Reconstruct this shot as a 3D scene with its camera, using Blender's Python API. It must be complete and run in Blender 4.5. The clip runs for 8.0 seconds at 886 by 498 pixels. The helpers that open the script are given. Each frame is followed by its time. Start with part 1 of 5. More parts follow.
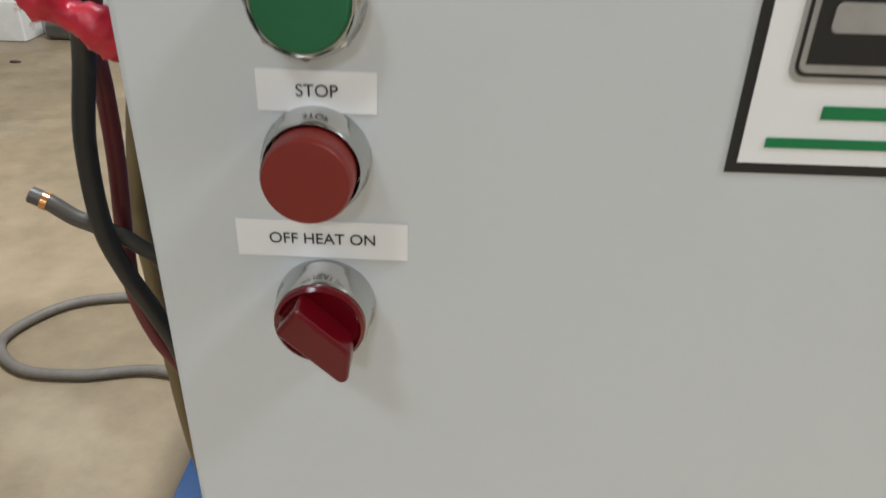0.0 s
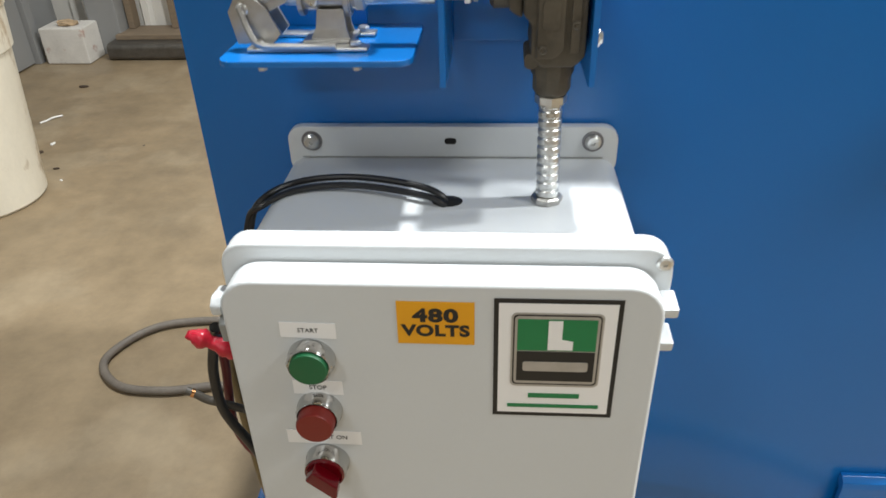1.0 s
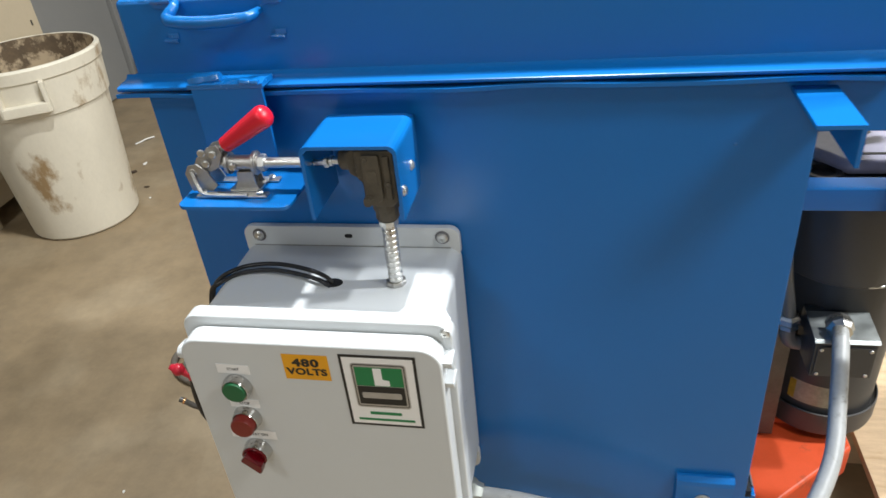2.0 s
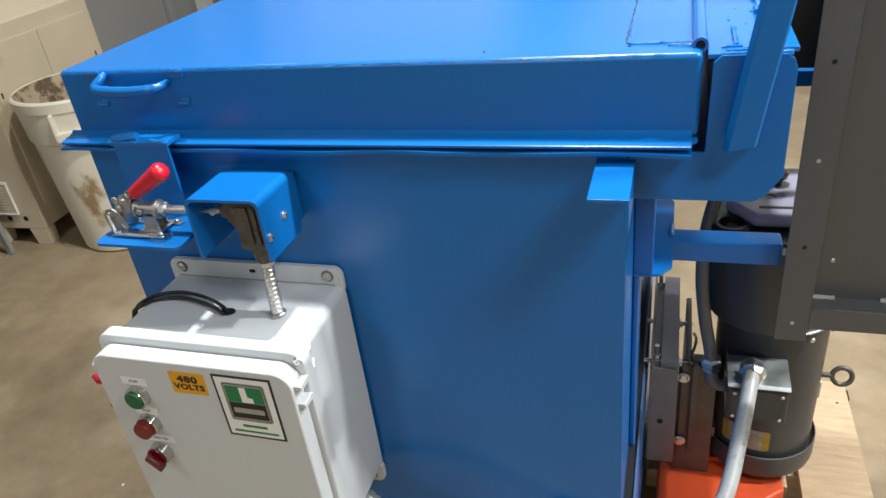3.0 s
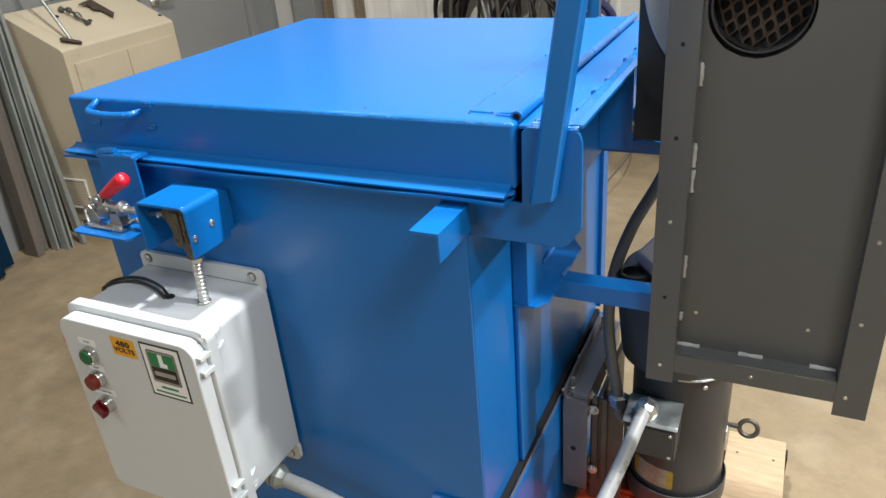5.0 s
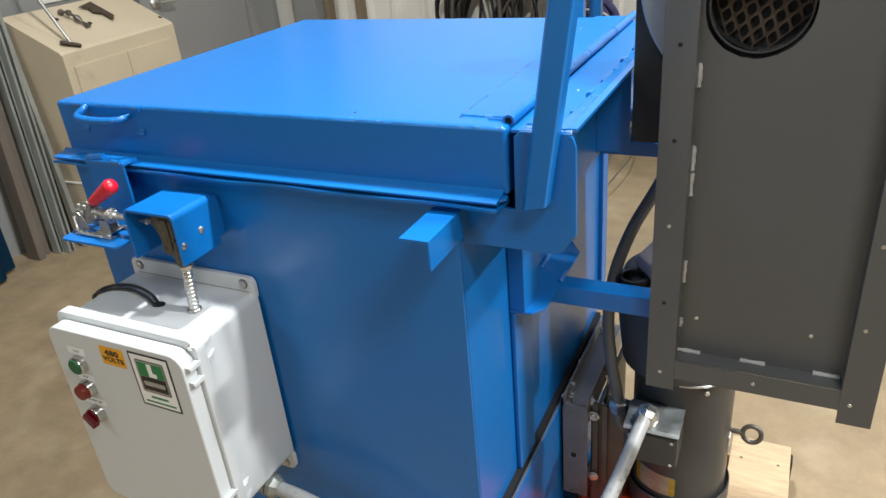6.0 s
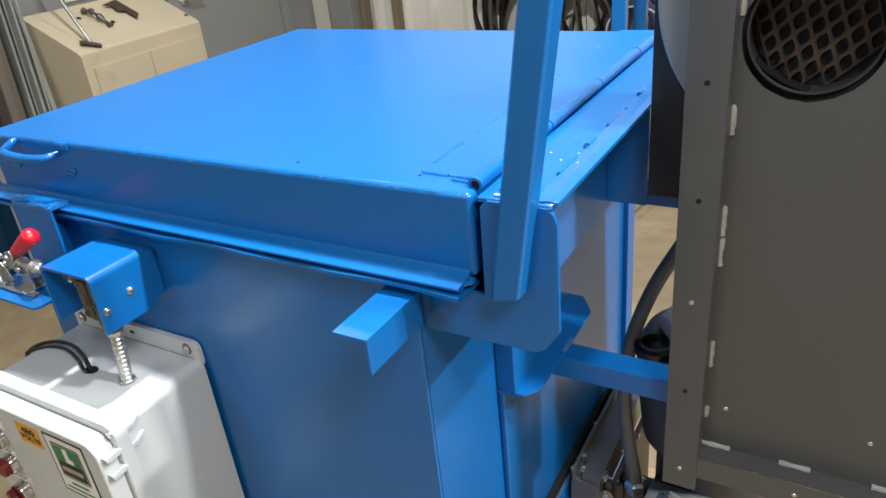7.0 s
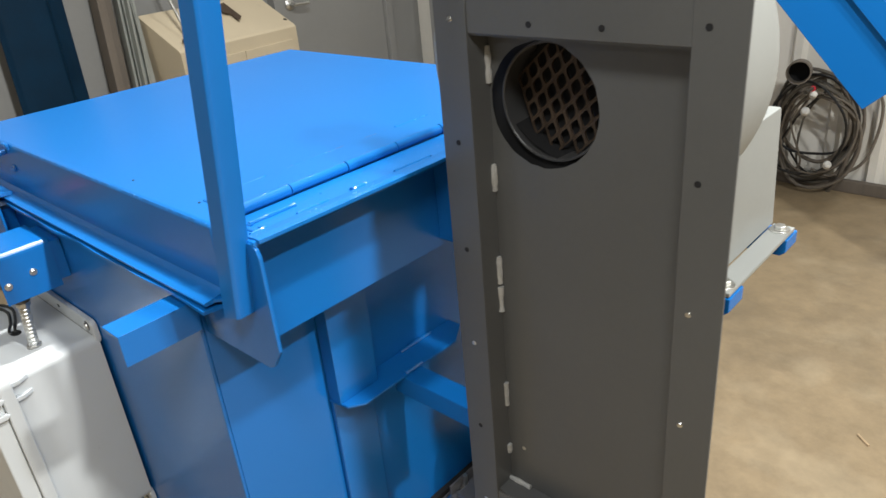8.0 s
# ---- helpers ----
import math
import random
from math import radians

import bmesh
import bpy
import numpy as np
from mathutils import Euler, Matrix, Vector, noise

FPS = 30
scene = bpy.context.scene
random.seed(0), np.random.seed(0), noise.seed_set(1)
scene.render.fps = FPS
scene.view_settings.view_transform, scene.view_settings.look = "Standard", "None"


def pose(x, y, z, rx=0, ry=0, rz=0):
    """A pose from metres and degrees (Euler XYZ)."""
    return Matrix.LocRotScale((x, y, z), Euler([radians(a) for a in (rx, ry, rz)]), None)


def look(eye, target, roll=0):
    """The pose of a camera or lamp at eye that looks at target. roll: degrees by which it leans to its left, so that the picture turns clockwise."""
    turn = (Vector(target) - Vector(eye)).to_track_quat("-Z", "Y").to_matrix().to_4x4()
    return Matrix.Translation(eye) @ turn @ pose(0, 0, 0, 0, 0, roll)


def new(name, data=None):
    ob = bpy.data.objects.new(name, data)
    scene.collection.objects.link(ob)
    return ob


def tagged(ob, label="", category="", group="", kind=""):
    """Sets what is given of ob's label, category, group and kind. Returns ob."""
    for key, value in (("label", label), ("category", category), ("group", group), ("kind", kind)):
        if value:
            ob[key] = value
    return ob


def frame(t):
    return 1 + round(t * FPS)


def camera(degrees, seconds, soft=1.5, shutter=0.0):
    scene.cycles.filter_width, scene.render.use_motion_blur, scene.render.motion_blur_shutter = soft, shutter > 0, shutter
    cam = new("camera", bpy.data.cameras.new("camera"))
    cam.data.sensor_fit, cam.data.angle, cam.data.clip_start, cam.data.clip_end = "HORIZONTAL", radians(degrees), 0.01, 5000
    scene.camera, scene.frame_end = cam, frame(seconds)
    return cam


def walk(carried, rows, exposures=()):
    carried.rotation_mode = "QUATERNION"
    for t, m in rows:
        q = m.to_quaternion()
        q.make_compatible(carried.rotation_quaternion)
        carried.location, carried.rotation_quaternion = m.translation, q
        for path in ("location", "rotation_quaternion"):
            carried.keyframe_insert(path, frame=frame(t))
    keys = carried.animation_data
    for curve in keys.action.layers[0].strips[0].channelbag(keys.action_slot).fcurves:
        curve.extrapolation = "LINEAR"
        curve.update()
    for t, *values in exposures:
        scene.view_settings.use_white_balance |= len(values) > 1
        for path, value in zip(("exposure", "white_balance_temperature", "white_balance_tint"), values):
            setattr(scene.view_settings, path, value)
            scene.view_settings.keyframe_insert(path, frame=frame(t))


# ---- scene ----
cam = camera(63.2, 8.0, shutter=0.15)
PATH = [
    (0, (-0.049, -0.438, 0.971), (-0.067, 1.313, 0.006), 1.7),
    (0.5, (-0.02, -0.514, 1.102), (-0.086, 1.213, 0.097), 0.4),
    (1, (0.042, -0.622, 1.286), (-0.101, 1.072, 0.232), -1.8),
    (1.5, (0.144, -0.705, 1.431), (-0.108, 0.963, 0.356), -4.3),
    (2, (0.318, -0.798, 1.516), (-0.074, 0.847, 0.448), -6.2),
    (2.2, (0.402, -0.841, 1.54), (-0.021, 0.803, 0.484), -6.5),
    (3.3, (0.668, -0.797, 1.596), (0.018, 0.822, 0.617), -7.3),
    (3.5, (0.701, -0.762, 1.605), (0.021, 0.856, 0.646), -7.0),
    (4, (0.837, -0.778, 1.624), (0.085, 0.818, 0.682), -6.2),
    (4.5, (0.953, -0.867, 1.634), (0.176, 0.725, 0.705), -5.1),
    (5, (0.991, -0.895, 1.642), (0.174, 0.692, 0.74), -4.9),
    (6.3, (0.998, -0.821, 1.639), (0.154, 0.751, 0.735), -5.9),
    (6.5, (0.99, -0.752, 1.649), (0.112, 0.8, 0.743), -6.2),
    (7, (0.992, -0.591, 1.637), (0.043, 0.914, 0.723), -6.2),
    (7.5, (1.194, -0.48, 1.641), (0.096, 0.928, 0.74), -6.1),
    (8, (1.421, -0.371, 1.674), (0.165, 0.916, 0.799), -5.4),
]
walk(cam, [(t, look(eye, target, roll)) for t, eye, target, roll in PATH],
     [(0, 0.48, 6080, 10), (0.5, 0.37, 6420, 10), (1, 0.22, 6500, 10), (1.5, 0.14, 6500, 10), (2, 0.08, 6500, 10), (3.5, -0.07, 6500, 10),
      (4.5, -0.02, 6500, 10), (5, 0.03, 6500, 10), (6.5, 0.05, 6580, 10), (7, 0.02, 6620, 10), (8, -0.1, 6740, 10)])

# ---- world, lamps, exposure ----
world = bpy.data.worlds.new("world")
scene.world = world
world.use_nodes = True
world.node_tree.nodes["Background"].inputs[0].default_value = (0.75, 0.85, 1.0, 1)
world.node_tree.nodes["Background"].inputs[1].default_value = 0.3


def area_lamp(name, x, y, z, sx, sy, watts, colour=(0.97, 1.0, 1.0), target=None):
    d = bpy.data.lights.new(name, "AREA")
    d.shape, d.size, d.size_y, d.energy, d.color = "RECTANGLE", sx, sy, watts, colour
    ob = new(name, d)
    ob.matrix_world = look((x, y, z), target if target else (x, y + 0.001, 0))
    return ob


# Fifth lamp (low) is added to brighten inlet panel; last is added front fill.
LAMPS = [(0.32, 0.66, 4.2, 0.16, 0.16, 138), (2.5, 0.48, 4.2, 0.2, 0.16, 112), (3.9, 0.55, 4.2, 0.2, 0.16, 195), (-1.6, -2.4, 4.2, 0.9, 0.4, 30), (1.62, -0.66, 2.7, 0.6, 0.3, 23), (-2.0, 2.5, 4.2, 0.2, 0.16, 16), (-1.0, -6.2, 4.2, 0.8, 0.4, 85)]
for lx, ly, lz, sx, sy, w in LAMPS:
    area_lamp("unseen_lamp", lx, ly, lz - 0.09, sx, sy, w)


# ---- materials ----
def material(name, colour, rough=0.5, metal=0.0, vary=0.12, scale=6.0, fine=90.0, bump=0.05, coat=0.0, second=None, amount=0.0,
             stretch=(1, 1, 1), edge=0.5, rough_vary=0.12, rand=0.0):
    """A node material: base colour with broad and fine variation, stains of a second colour, and fine relief."""
    m = bpy.data.materials.new(name)
    m.use_nodes = True
    nt = m.node_tree
    n, l = nt.nodes, nt.links
    b = n["Principled BSDF"]
    co = n.new("ShaderNodeTexCoord")
    mp = n.new("ShaderNodeMapping")
    mp.inputs["Scale"].default_value = stretch
    l.new(co.outputs["Object"], mp.inputs["Vector"])
    big, small = n.new("ShaderNodeTexNoise"), n.new("ShaderNodeTexNoise")
    for t, s, d in ((big, scale, 5), (small, fine, 4)):
        t.inputs["Scale"].default_value, t.inputs["Detail"].default_value, t.inputs["Roughness"].default_value = s, d, 0.6
        l.new(mp.outputs["Vector"], t.inputs["Vector"])
    add = n.new("ShaderNodeMath")
    add.operation = "MULTIPLY_ADD"
    l.new(big.outputs["Fac"], add.inputs[0])
    add.inputs[1].default_value = 0.7
    half = n.new("ShaderNodeMath")
    half.operation = "MULTIPLY"
    half.inputs[1].default_value = 0.3
    l.new(small.outputs["Fac"], half.inputs[0])
    l.new(half.outputs[0], add.inputs[2])
    val = n.new("ShaderNodeMapRange")
    val.inputs["From Min"].default_value, val.inputs["From Max"].default_value = 0.3, 0.7
    val.inputs["To Min"].default_value, val.inputs["To Max"].default_value = 1 - vary, 1 + vary
    l.new(add.outputs[0], val.inputs["Value"])
    hsv = n.new("ShaderNodeHueSaturation")
    hsv.inputs["Color"].default_value = (*colour, 1)
    l.new(val.outputs[0], hsv.inputs["Value"])
    out = hsv.outputs["Color"]
    if rand:
        info = n.new("ShaderNodeObjectInfo")
        rv = n.new("ShaderNodeMapRange")
        rv.inputs["To Min"].default_value, rv.inputs["To Max"].default_value = 1 - rand, 1 + rand
        l.new(info.outputs["Random"], rv.inputs["Value"])
        h2 = n.new("ShaderNodeHueSaturation")
        l.new(out, h2.inputs["Color"])
        l.new(rv.outputs[0], h2.inputs["Value"])
        out = h2.outputs["Color"]
    if second:
        st = n.new("ShaderNodeTexNoise")
        st.inputs["Scale"].default_value, st.inputs["Detail"].default_value, st.inputs["Roughness"].default_value = scale * 0.8, 8, 0.65
        off = n.new("ShaderNodeMapping")
        off.inputs["Location"].default_value, off.inputs["Scale"].default_value = (3.1, 7.7, 1.3), stretch
        l.new(co.outputs["Object"], off.inputs["Vector"])
        l.new(off.outputs["Vector"], st.inputs["Vector"])
        r = n.new("ShaderNodeMapRange")
        r.inputs["From Min"].default_value, r.inputs["From Max"].default_value = 0.62 - amount * 0.3, 0.62 - amount * 0.3 + edge * 0.2
        l.new(st.outputs["Fac"], r.inputs["Value"])
        mx = n.new("ShaderNodeMix")
        mx.data_type = "RGBA"
        l.new(r.outputs[0], mx.inputs["Factor"])
        l.new(out, mx.inputs[6])
        mx.inputs[7].default_value = (*second, 1)
        out = mx.outputs[2]
    l.new(out, b.inputs["Base Color"])
    rr = n.new("ShaderNodeMapRange")
    rr.inputs["From Min"].default_value, rr.inputs["From Max"].default_value = 0.3, 0.7
    rr.inputs["To Min"].default_value, rr.inputs["To Max"].default_value = max(0.02, rough - rough_vary), min(1, rough + rough_vary)
    l.new(add.outputs[0], rr.inputs["Value"])
    l.new(rr.outputs[0], b.inputs["Roughness"])
    b.inputs["Metallic"].default_value = metal
    b.inputs["Coat Weight"].default_value = coat
    b.inputs["Coat Roughness"].default_value = 0.26
    if bump:
        bp = n.new("ShaderNodeBump")
        bp.inputs["Strength"].default_value, bp.inputs["Distance"].default_value = bump, 0.004
        l.new(add.outputs[0], bp.inputs["Height"])
        l.new(bp.outputs["Normal"], b.inputs["Normal"])
    return m


BLUE = material("blue_machine_enamel", (0.003, 0.138, 0.455), 0.27, vary=0.03, scale=1.5, fine=4, bump=0.0, rough_vary=0.0)
BLUE.node_tree.nodes["Principled BSDF"].inputs["Specular IOR Level"].default_value = 0.52
BLUE_RUN = material("blue_enamel_over_weld", (0.003, 0.145, 0.47), 0.2, vary=0.05, scale=40, fine=160, bump=0.2)
BLUE_RUN.node_tree.nodes["Principled BSDF"].inputs["Specular IOR Level"].default_value = 1.0
FIBRE = material("pale_grey_fibreglass", (0.62, 0.647, 0.662), 0.37, vary=0.02, scale=9, fine=300, bump=0.03)
GREY_ENAMEL = material("charcoal_sheet_enamel", (0.093, 0.095, 0.095), 0.40, vary=0.07, scale=4, fine=150, bump=0.02, coat=0.1, rough_vary=0.0)
GREY_LIGHT = material("mid_grey_enamel", (0.27, 0.28, 0.272), 0.4, vary=0.06, scale=5, fine=120, bump=0.03)
MOTOR_GREY = material("motor_grey_enamel", (0.052, 0.052, 0.053), 0.38, vary=0.12, scale=8, fine=140, bump=0.06)
STEEL = material("bare_steel", (0.50, 0.49, 0.47), 0.42, 1.0, vary=0.15, scale=25, fine=200, bump=0.06)
DARK_STEEL = material("dark_dirty_steel", (0.13, 0.12, 0.105), 0.5, 0.7, vary=0.3, scale=20, fine=160, bump=0.15)
ZINC = material("zinc_plated_steel", (0.66, 0.66, 0.64), 0.34, 1.0, vary=0.12, scale=30, fine=200, bump=0.03)
CHROME = material("bright_chrome", (0.55, 0.55, 0.54), 0.13, 1.0, vary=0.04, scale=30, fine=200, bump=0.01, rough_vary=0.05)
GALV = material("galvanised_steel", (0.42, 0.45, 0.45), 0.38, 0.85, vary=0.2, scale=14, fine=60, bump=0.03)
BLACK = material("black_rubber", (0.012, 0.012, 0.013), 0.4, vary=0.2, scale=20, fine=150, bump=0.06)
OLIVE = material("dirty_olive_casting", (0.085, 0.072, 0.052), 0.6, 0.3, vary=0.4, scale=45, fine=160, bump=0.4)
RUST = material("rusty_brown_steel", (0.07, 0.047, 0.032), 0.7, 0.3, vary=0.35, scale=40, fine=200, bump=0.2)
# Matt black stands in for shade in holes and gaps, and colours black bits.
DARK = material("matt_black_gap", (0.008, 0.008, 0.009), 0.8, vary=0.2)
RED_GRIP = material("red_vinyl_grip", (0.62, 0.008, 0.025), 0.3, vary=0.05, scale=20, fine=120, bump=0.03)
RED_TAPE = material("pink_red_tape", (0.52, 0.014, 0.035), 0.35, vary=0.15, scale=40, fine=120, bump=0.4)
RED_BUTTON = material("dull_red_plastic", (0.19, 0.013, 0.008), 0.45, vary=0.06, scale=40, fine=250, bump=0.05)
RED_KNOB = material("glossy_red_plastic", (0.115, 0.001, 0.005), 0.16, vary=0.05, scale=40, bump=0.01, rough_vary=0.05)
GREEN_BUTTON = material("green_plastic", (0.008, 0.12, 0.042), 0.5, vary=0.06, scale=40, fine=250, bump=0.05)
WHITE_TAPE = material("white_label_tape", (0.88, 0.88, 0.88), 0.35, vary=0.02)
WHITE_PLASTIC = material("white_plastic", (0.78, 0.77, 0.74), 0.4, vary=0.04)
INK = material("black_ink", (0.012, 0.012, 0.012), 0.5, vary=0.05)
YELLOW = material("orange_yellow_sticker", (0.80, 0.37, 0.006), 0.4, vary=0.04, scale=30)
GREEN = material("green_print", (0.006, 0.20, 0.065), 0.4, vary=0.04)
SILVER_INK = material("silver_print", (0.45, 0.45, 0.45), 0.35, 0.6, vary=0.15, scale=60)
COND_DARK = material("dark_conduit_jacket", (0.15, 0.152, 0.155), 0.38, vary=0.12, scale=25, fine=150, bump=0.08)
COND_GREY = material("grey_conduit_jacket", (0.40, 0.41, 0.41), 0.4, vary=0.12, scale=25, fine=150, bump=0.08, second=(0.2, 0.19, 0.17), amount=0.15)
WIRE_RED = material("dark_red_wire", (0.12, 0.012, 0.016), 0.4, vary=0.15, scale=30)
WIRE_TAN = material("olive_tan_wire", (0.16, 0.115, 0.05), 0.45, vary=0.15, scale=30)
LOOSE_CABLE = material("dusty_brown_grey_cable", (0.15, 0.128, 0.105), 0.55, vary=0.25, scale=20, bump=0.1)
WIRE_GREY = material("worn_grey_cable", (0.085, 0.075, 0.062), 0.5, vary=0.2, scale=30, bump=0.1)
COPPER = material("bare_copper", (0.7, 0.35, 0.15), 0.3, 1.0, vary=0.1)
WOOD = material("raw_pine", (0.47, 0.34, 0.21), 0.65, vary=0.2, scale=5, fine=60, bump=0.2, stretch=(2, 14, 14), second=(0.38, 0.26, 0.14), amount=0.12, rand=0.12)
OLD_WOOD = material("weathered_board", (0.125, 0.104, 0.085), 0.7, vary=0.2, scale=4, fine=50, bump=0.2, stretch=(9, 9, 0.8), rand=0.25)
ORANGE = material("orange_paint", (0.62, 0.075, 0.02), 0.42, vary=0.1, scale=10, second=(0.25, 0.06, 0.03), amount=0.12)
BEIGE = material("cream_cabinet_enamel", (0.52, 0.44, 0.315), 0.5, vary=0.06, scale=3, fine=60, bump=0.04, second=(0.4, 0.34, 0.25), amount=0.06)
GREY_WALL = material("grey_painted_wall", (0.24, 0.24, 0.235), 0.5, vary=0.06, scale=1.5, fine=40, bump=0.03)
SHEET_WHITE = material("cream_white_wall_sheet", (0.72, 0.695, 0.64), 0.42, vary=0.08, scale=1.5, fine=40, bump=0.03, stretch=(1, 1, 0.3), second=(0.4, 0.36, 0.29), amount=0.15)
BUCKET = material("stained_white_plastic", (0.66, 0.61, 0.50), 0.42, vary=0.08, scale=4, fine=60, bump=0.08, second=(0.30, 0.20, 0.10), amount=0.22, edge=0.5, stretch=(1.6, 1.6, 0.9))
DIRT = material("dried_mud", (0.105, 0.072, 0.042), 0.9, vary=0.4, scale=14, fine=60, bump=0.8, second=(0.40, 0.31, 0.20), amount=0.55)
FOAM = material("white_foam_block", (0.62, 0.59, 0.54), 0.8, vary=0.12, scale=9, fine=80, bump=0.4, second=(0.4, 0.25, 0.2), amount=0.15)
STUD = material("dull_galvanised_stud", (0.33, 0.345, 0.325), 0.45, 0.5, vary=0.25, scale=6, fine=50, bump=0.05, stretch=(4, 4, 0.7))
TEAL = material("dark_blue_tarp", (0.001, 0.017, 0.040), 0.6, vary=0.25, scale=5, bump=0.3)
TEAL.node_tree.nodes["Principled BSDF"].inputs["Specular IOR Level"].default_value = 0.12
PURPLE = material("violet_cloth", (0.06, 0.06, 0.16), 0.7, vary=0.3, scale=20, bump=0.4)
# Pale violet puts the guard's mirrored surroundings into its base colour.
LAV = material("violet_reflection_plastic", (0.33, 0.32, 0.42), 0.16, 0.0, vary=0.1, scale=20)
MOUNT = material("grey_steel_channel", (0.19, 0.186, 0.196), 0.36, 0.35, vary=0.2, scale=12, fine=140, bump=0.08)
NAME_PLATE = material("tarnished_name_plate", (0.34, 0.33, 0.25), 0.4, 0.2, vary=0.25, scale=30, fine=120, bump=0.05)
DULL_YELLOW = material("scuffed_yellow_print", (0.40, 0.27, 0.03), 0.45, vary=0.3, scale=40)
NEAR_BLACK = material("near_black_sheet", (0.011, 0.012, 0.011), 0.5, vary=0.3, scale=9, fine=120, bump=0.08)
SCRAPED = material("scraped_bare_metal", (0.46, 0.46, 0.45), 0.5, 0.2, vary=0.25, scale=60, fine=200, bump=0.2)
SILL_WOOD = material("dusty_brown_board", (0.20, 0.15, 0.10), 0.75, vary=0.25, scale=5, fine=60, bump=0.2, stretch=(2, 14, 14))
CEIL = material("pale_unseen_ceiling", (0.56, 0.56, 0.55), 0.7, vary=0.05, scale=1)


def concrete():
    m = material("worn_concrete", (0.258, 0.193, 0.117), 0.5, vary=0.16, scale=1.6, fine=45, bump=0.12, second=(0.185, 0.143, 0.092), amount=0.30, edge=1.1, rough_vary=0.2)
    n, l = m.node_tree.nodes, m.node_tree.links
    b = n["Principled BSDF"]
    src = b.inputs["Base Color"].links[0].from_socket
    co = n.new("ShaderNodeTexCoord")
    pale = n.new("ShaderNodeTexNoise")
    pale.inputs["Scale"].default_value, pale.inputs["Detail"].default_value, pale.inputs["Distortion"].default_value = 3.0, 9, 0.25
    l.new(co.outputs["Object"], pale.inputs["Vector"])
    r = n.new("ShaderNodeMapRange")
    r.inputs["From Min"].default_value, r.inputs["From Max"].default_value, r.inputs["To Max"].default_value = 0.52, 0.63, 0.42
    l.new(pale.outputs["Fac"], r.inputs["Value"])
    mx = n.new("ShaderNodeMix")
    mx.data_type = "RGBA"
    mx.inputs[7].default_value = (0.355, 0.285, 0.190, 1)
    l.new(r.outputs[0], mx.inputs["Factor"])
    l.new(src, mx.inputs[6])
    # small scuffs and trodden-in dirt
    scuff = n.new("ShaderNodeTexNoise")
    scuff.inputs["Scale"].default_value, scuff.inputs["Detail"].default_value, scuff.inputs["Roughness"].default_value = 8.0, 9, 0.68
    l.new(co.outputs["Object"], scuff.inputs["Vector"])
    sr = n.new("ShaderNodeMapRange")
    sr.inputs["From Min"].default_value, sr.inputs["From Max"].default_value = 0.34, 0.66
    sr.inputs["To Min"].default_value, sr.inputs["To Max"].default_value = 0.85, 1.13
    l.new(scuff.outputs["Fac"], sr.inputs["Value"])
    hv = n.new("ShaderNodeHueSaturation")
    l.new(mx.outputs[2], hv.inputs["Color"])
    l.new(sr.outputs[0], hv.inputs["Value"])
    l.new(hv.outputs["Color"], b.inputs["Base Color"])
    return m


CONCRETE = concrete()


# ---- mesh helpers ----
def link(name, bm, mat, parent=None, label="", smooth=32):
    me = bpy.data.meshes.new(name)
    bm.normal_update()
    bm.to_mesh(me)
    bm.free()
    for p in me.polygons:
        p.use_smooth = True
    me.set_sharp_from_angle(angle=radians(smooth))
    me.materials.append(mat)
    ob = new(name, me)
    # flat faces stay flat beside rounded edges
    ob.modifiers.new("weighted_normal", "WEIGHTED_NORMAL").keep_sharp = True
    if parent:
        ob.parent = parent
    if label:
        ob["label"] = label
    return ob


def part(name, bm, mat, parent, label=""):
    return link(name, bm, mat, parent, label)


def thing(name, label, category, group=""):
    return tagged(new(name), label, category, group)


def bevel_new(bm, verts, width, segments=2):
    if width > 0:
        edges = {e for v in verts for e in v.link_edges}
        bmesh.ops.bevel(bm, geom=list(edges), offset=width, segments=segments, affect="EDGES", profile=0.5, clamp_overlap=True)


def box(bm, x0, x1, y0, y1, z0, z1, bevel=0.0, segments=2, m=None):
    c = [(x0, y0, z0), (x1, y0, z0), (x1, y1, z0), (x0, y1, z0), (x0, y0, z1), (x1, y0, z1), (x1, y1, z1), (x0, y1, z1)]
    v = [bm.verts.new(m @ Vector(p) if m else p) for p in c]
    for f in ((0, 3, 2, 1), (4, 5, 6, 7), (0, 1, 5, 4), (1, 2, 6, 5), (2, 3, 7, 6), (3, 0, 4, 7)):
        bm.faces.new([v[i] for i in f])
    bevel_new(bm, v, bevel, segments)
    return bm


def new_box(*a, **k):
    return box(bmesh.new(), *a, **k)


def prism(bm, pts, axis, lo, hi, bevel=0.0, segments=2):
    """A flat outline pushed along an axis. pts in (y, z) for x, (x, z) for y, (x, y) for z."""
    def at(p, h):
        return (h, *p) if axis == "x" else (p[0], h, p[1]) if axis == "y" else (*p, h)
    a, b = [bm.verts.new(at(p, lo)) for p in pts], [bm.verts.new(at(p, hi)) for p in pts]
    n = len(pts)
    fs = [bm.faces.new(a[::-1]), bm.faces.new(b)] + [bm.faces.new((a[i], a[(i + 1) % n], b[(i + 1) % n], b[i])) for i in range(n)]
    bmesh.ops.recalc_face_normals(bm, faces=fs)
    bevel_new(bm, a + b, bevel, segments)
    return bm


